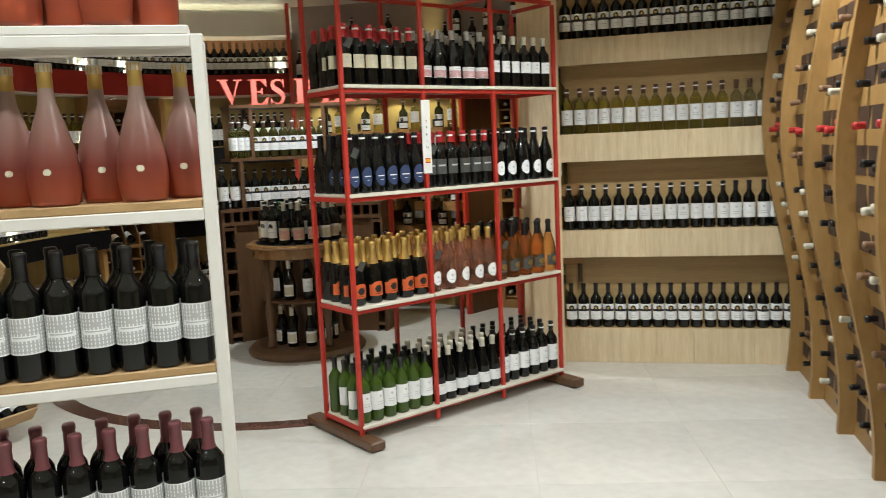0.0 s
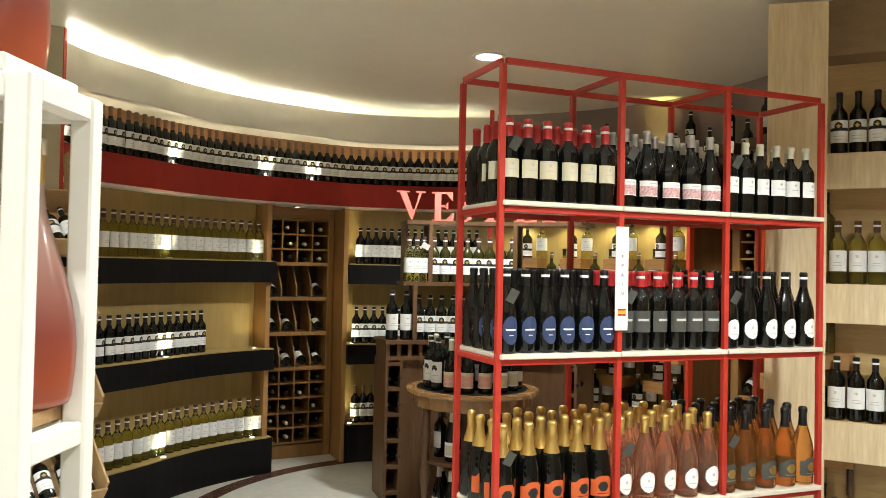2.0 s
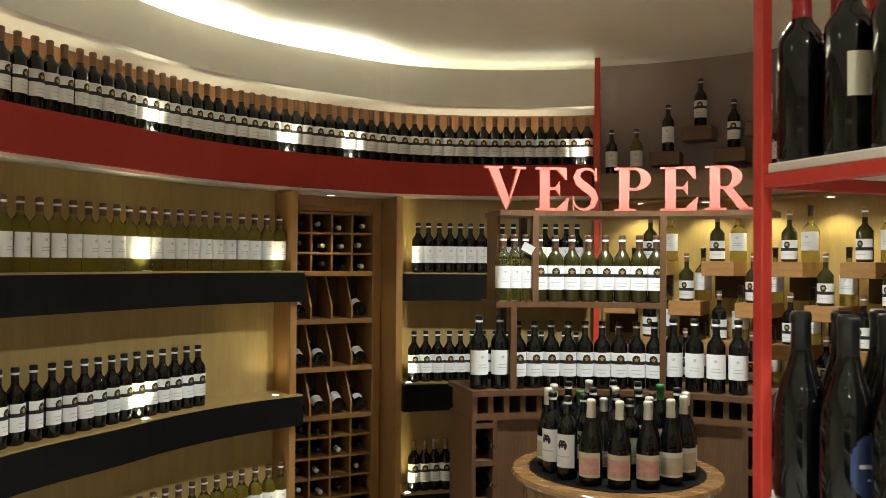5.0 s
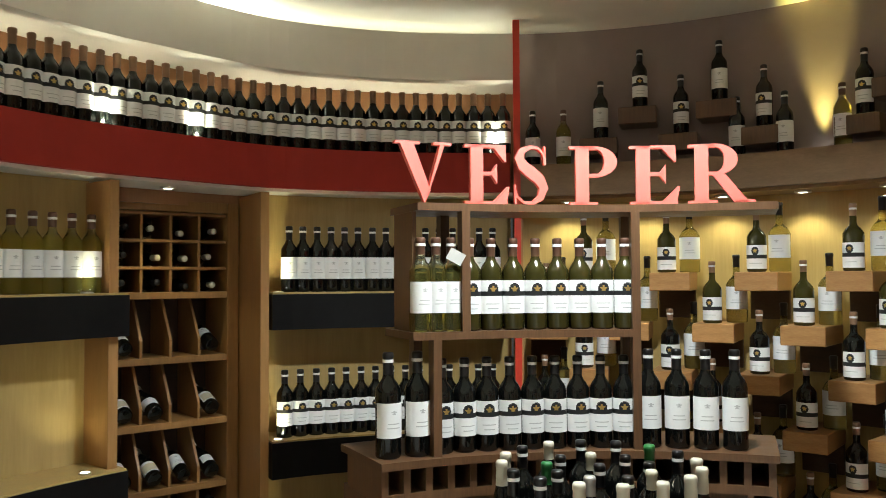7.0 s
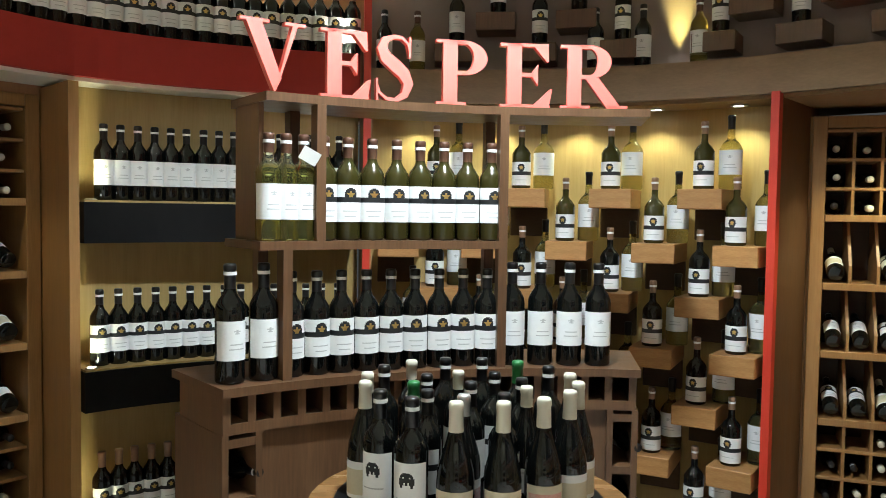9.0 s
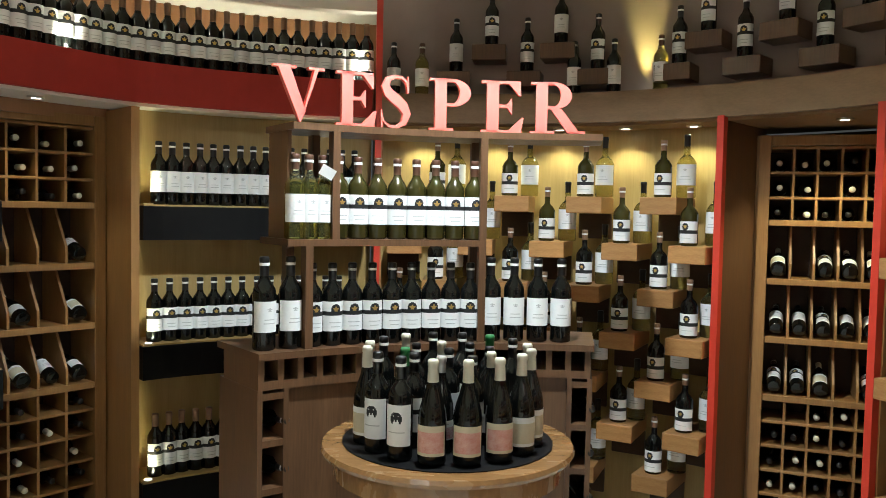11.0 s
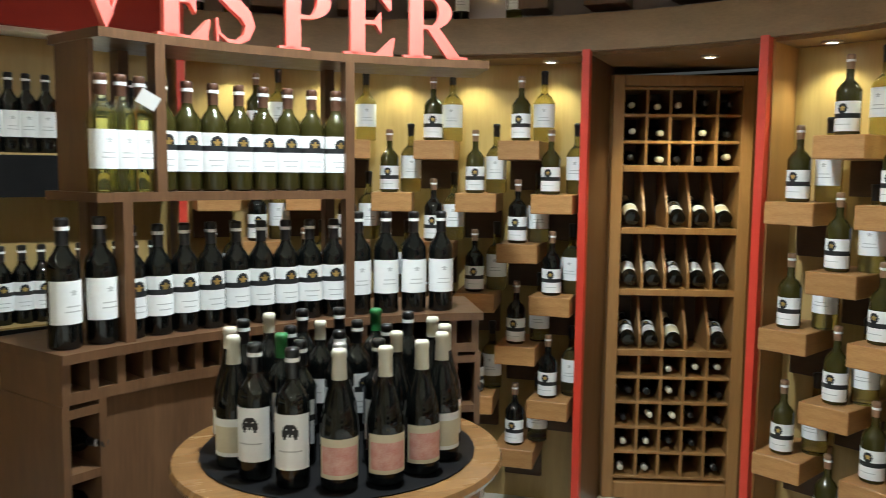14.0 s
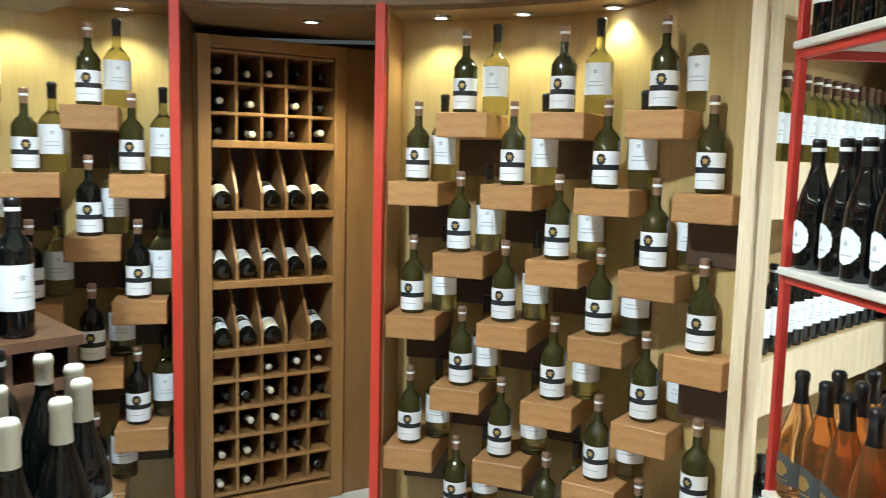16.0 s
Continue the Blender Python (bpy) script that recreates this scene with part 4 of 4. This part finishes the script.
rack_bay("redcap", 0, 3, 6, 4, 1.0)
rack_bay("flower", 1, 3, 5, 4, 1.0)
rack_bay("whitecap", 2, 3, 6, 4, .97)
rack_bay("blue", 0, 2, 6, 4, 1.0)
rack_bay("charcoal", 1, 2, 6, 4, 1.0)
rack_bay("circle", 2, 2, 5, 4, 1.03)
rack_bay("champ", 0, 1, 5, 4, 1.0)
rack_bay("pinkfizz", 1, 1, 5, 4, 1.0)
rack_bay("amber", 2, 1, 5, 4, 1.0)
rack_bay("green", 0, 0, 6, 4, 1.0)
rack_bay("lowwhite", 1, 0, 6, 4, 1.0)
rack_bay("plain", 2, 0, 6, 4, 1.0)

for bay in range(3):
    for sh in (1, 2, 3):
        ht = part("hang_tag", box((0, 0, 0), (.034, .002, .05), bevel=0), P_DARK)
        ht.matrix_basis = RMX @ Matrix.Translation((bay * RW + .052, -.004, SHZ[sh] + .205)) @ pose(0, 0, 0, 12, 24, 0)
        tagged(ht, "small black paper tag hung on a bottle neck", "hang tag", "neck tags")

plate = empty("country_sign", RMX @ Matrix.Translation((RW, -.016, 1.565)))
tagged(plate, "white upright sign with black letters and flag", "sign")
part("board", box((0, 0, 0), (.056, .006, .385), bevel=.002), M_PLASTIC, plate)
for i, ch in enumerate("SPAIN"):
    cu = bpy.data.curves.new("letter", "FONT")
    cu.body, cu.size, cu.extrude, cu.align_x = ch, .019, .0004, "CENTER"
    tmp = bpy.data.objects.new("letter", cu)
    me = bpy.data.meshes.new_from_object(tmp)
    me.materials.clear()
    me.materials.append(P_INK)
    bpy.data.objects.remove(tmp)
    lt = new("letter", me)
    lt.parent = plate
    lt.matrix_basis = Matrix.Translation((0, -.0036, .075 - .034 * i)) @ pose(0, 0, 0, 90, 0, 0)
fl = bmesh.new()
add_box(fl, (0, -.0036, -.125), (.034, .001, .026))
part("flag_red", fl, K_RED, plate)
part("flag_yellow", box((0, -.0042, -.125), (.034, .001, .013), bevel=0), mat("flag_yellow", (.75, .42, .02), .5), plate)

# ---- pine pilaster and pine shelf wall ----
tagged(part("pilaster", prism([(.53, 5.595), (.79, 5.622), (.79, 5.80), (.775, 5.80), (.772, 5.655), (.53, 5.63)], 0, CEIL - .032), M_PINE), "knotty pine pilaster", "pilaster", kind="structure")
PA, PB = Vector((.79, 5.74, 0)), Vector((3.1, 5.37, 0))
PDIR = (PB - PA).normalized()
PYAW = math.degrees(math.atan2(PDIR.y, PDIR.x))
PMX = Matrix.Translation(PA) @ pose(0, 0, 0, 0, 0, PYAW)
PL = (PB - PA).length
wl = part("wall_pine", box((PL / 2, .21, 1.53), (PL, .06, 3.06), bevel=0), M_PINEBACK)
wl.matrix_basis = PMX
tagged(wl, "pine-clad wall behind shelf boards", "wall", kind="structure")
hd = part("head_fascia", box((PL / 2, .08, 2.765), (PL, .2, .268), bevel=.002), M_FASCIA)
hd.matrix_basis = PMX
tagged(hd, "brown fascia over the pine shelves", "fascia", kind="structure")
for z, h in ((2.172, .17), (1.553, .185), (.908, .185), (.235, .235)):
    ps = empty("pine_shelf", PMX @ Matrix.Translation((0, 0, z)))
    tagged(ps, "deep pine shelf with a board front", "shelf", "pine shelves")
    part("top_board", box((PL / 2, .10, -.012), (PL, .155, .024), bevel=.002), M_PINEBACK, ps)
    x = 0.0
    q = random.Random(int(z * 100))
    while x < PL:
        w = min(q.choice((.24, .31, .38, .45)), PL - x)
        pl = part("front_plank", box((x + w / 2, .012, -h / 2), (w - .0015, .022, h), bevel=.0015), M_PINE, ps)
        x += w
g = "bottles on the pine shelves"
for z, kd in ((2.172, "band"), (1.553, "straw"), (.908, "plain"), (.235, "band")):
    for i in range(25):
        p = PMX @ Vector((.055 + i * .083 + jit(.004), .07 + jit(.004), z))
        bottle(kd, p, PYAW - 90 + jit(6), g, loose="wine bottles in rows on the pine shelves" if z > 2 or z < .5 or i > 12 else "")

# ---- wavy plywood rack ----


def wave(z, ph):
    return .07 * math.sin(z * 2.7 + ph) - .03 * z


def wavy_rack(x, y, ph, seed):
    """A bulging plywood sheet between two rib boards, with dark blocks for the shade of square holes from which bottle
    necks stick out.
    """
    q = random.Random(seed)
    root = empty("wavy_rack", Matrix.Translation((x, y, 0)) @ pose(0, 0, 0, 0, 0, -8))
    tagged(root, "wavy plywood bottle rack with square holes", "wine rack", "wavy racks")
    W, n, H = .50, 36, 2.82
    for name, y0, y1, d0, d1 in (("sheet", -W, 0, 0, .025), ("rib", 0.002, .04, -.075, .42), ("back_board", -W, 0, .40, .42)):
        bm = bmesh.new()
        rows = []
        for i in range(n + 1):
            z = H * i / n
            e = wave(z, ph) if name != "back_board" else 0
            f = d1 if name == "rib" else e + d1
            rows.append([bm.verts.new(v) for v in ((e + d0, y0, z), (f, y0, z), (f, y1, z), (e + d0, y1, z))])
        for p, r in zip(rows, rows[1:]):
            for k in range(4):
                bm.faces.new((p[k], p[(k + 1) % 4], r[(k + 1) % 4], r[k]))
        bm.faces.new(rows[0])
        bm.faces.new(rows[-1])
        part(name, bm, M_PLY, root, smooth=False)
    M = root.matrix_basis
    for i in range(17):
        z = .14 + i * .155
        e = wave(z, ph)
        for c in range(3):
            yy = -.09 - c * .16
            # the sheet is uncut: a dark block paints the hole's inner shade
            part("hole", box((e + .0105, yy, z), (.026, .132, .118), bevel=0), M_RECESS_DARK, root)
            if q.random() < .8:
                kd = q.choice(["plain", "band", "lowwhite", "bandtan", "plain", "whitecap"]) if i != 9 else "redcap"
                t = pose(0, 0, 0, 0, -90 + q.uniform(-5, 5), q.uniform(-6, 6))
                bottle(kd, M @ Vector((e + .25, yy + q.uniform(-.012, .012), z - .01)), 0, "", 1.0, M.to_3x3().to_4x4() @ t, "dark wine bottles lying neck-out in the wavy plywood racks")
    return root


for k in range(5):
    wavy_rack(2.20 - .085 * k, 5.36 - .56 * k, .5 + .25 * k, 20 + k)

# ---- white rack ----
WD = Vector((-.951, -.312, 0))
WYAW = math.degrees(math.atan2(-WD.y, -WD.x))
WL_, WDEP = 1.25, .150
WO = Vector((-.328, 2.198, 0)) + WD * WL_
WMX = Matrix.Translation(WO) @ pose(0, 0, 0, 0, 0, WYAW)
wrack = empty("white_rack", WMX)
tagged(wrack, "white steel display rack with pale wooden shelves", "rack")
WT = .030
for x in (WT / 2, WL_ - WT / 2):
    for y in (0, WDEP):
        part("post", box((x, y, .901), (WT, WT, 1.802), bevel=.003), M_WHITE, wrack)
for z in (1.786, 1.372, .960, .505, .08):
    for y in (0, WDEP):
        part("beam", box((WL_ / 2, y, z), (WL_ - 2 * WT, WT - .004, WT), bevel=.003), M_WHITE, wrack)
    for x in (WT / 2, WL_ - WT / 2):
        part("end_beam", box((x, WDEP / 2, z), (WT - .004, WDEP - WT, WT), bevel=.003), M_WHITE, wrack)
    part("shelf_board", box((WL_ / 2, WDEP / 2, z + .026), (WL_ - 2 * WT - .004, WDEP + .02, .022), bevel=.003), M_CRATE if z < 1.5 else M_WHITE, wrack)
g = "bottles on the white rack"
for z, kd, st, sc, n in ((1.8235, "rose", .100, .98, 11), (1.4095, "rose", .100, .98, 11), (.9975, "ledger", .0785, 1.02, 14), (.5425, "plum", .0785, 1.02, 14)):
    for j, y in enumerate((.075,) if kd == "rose" else (.03, .122)):
        for i in range(n):
            yy = (.042 if i % 2 else .110) if kd == "rose" else y
            p = WMX @ Vector((WL_ - (.067 if z < 1.5 else .115) - i * st - (.03 if j else 0), yy + jit(.003), z))
            bottle(kd, p, WYAW - 90 + jit(6), g, sc, loose="dark wine bottles standing in the white rack's second row" if j else "")

# ---- crate stand ----
CS = Matrix.Translation((-2.51, 4.625, 0)) @ pose(0, 0, 0, 0, 0, 66)
cst = empty("crate_stand", CS)
tagged(cst, "slanted pine ladder stand for wooden crates", "display stand")
for x in (-.90, -.43, .02):
    bm = bmesh.new()
    add_box(bm, (0, 0, 1.1), (.03, .055, 2.2), pose(x, .02, 0, -12, 0, 0), .003)
    part("upright", bm, M_CRATE, cst)
CRZ = (1.70, 1.315, .93, .545, .17)
for k, z in enumerate(CRZ):
    yy = .02 + z * math.tan(radians(12))
    part("rung", box((-.44, yy - .055, z - .045), (.96, .022, .05), bevel=.002), M_CRATE, cst)
for k, z in enumerate(CRZ):
    yy = .02 + z * math.tan(radians(12))
    for c in range(2):
        mm = CS @ Matrix.Translation((-.44 * c - .21, yy - .16, z + .02)) @ pose(0, 0, 0, 42, 0, 0)
        cr = empty("wine_crate", mm)
        tagged(cr, "tilted open pine crate holding lying bottles", "crate", "crates on the stand")
        part("bottom", box((0, .0, .006), (.40, .32, .012), bevel=.001), M_CRATE, cr)
        part("front", box((0, -.155, .050), (.40, .012, .10), bevel=.002), M_CRATE, cr)
        part("back", box((0, .155, .078), (.40, .012, .155), bevel=.002), M_CRATE, cr)
        for x in (-.195, .195):
            part("side", box((x, 0, .068), (.012, .298, .135), bevel=.002), M_CRATE, cr)
        for i in range(4):
            t = pose(0, 0, 0, -90, 0, 0) @ pose(0, 0, 0, 0, 0, jit(30))
            bottle(RND.choice(["plain", "band", "lowwhite"]), mm @ Vector((-.135 + .09 * i + jit(.01), -.145, .055)), 0, "bottles in the crates", .92, mm.to_3x3().to_4x4() @ t, "dark wine bottles lying in the lower crates" if k > 2 else "")

# ---- floor inlay ----


def ring_at(dr, th, z=0.0):
    return Vector((TX + (1.80 + dr) * math.cos(radians(th)), TY - .01 + (1.80 + dr) * math.sin(radians(th)), z))


tagged(part("floor_inlay", arc(-.06, .06, 140, 300, -.02, .004, 60, where=ring_at), M_RING), "curved dark marble inlay band in the floor", "inlay", kind="structure")

TILE = .8
tile_mesh = finish(box((0, 0, -.006), (TILE - .002, TILE - .002, .012), bevel=.0008), "tile", M_FLOOR)
for i in range(10):
    for j in range(13):
        tl = new("tile", tile_mesh)
        tl.parent = FLOOR
        tl.location = (-3.9 + TILE * i, -2.3 + TILE * j, 0)

join_loose()
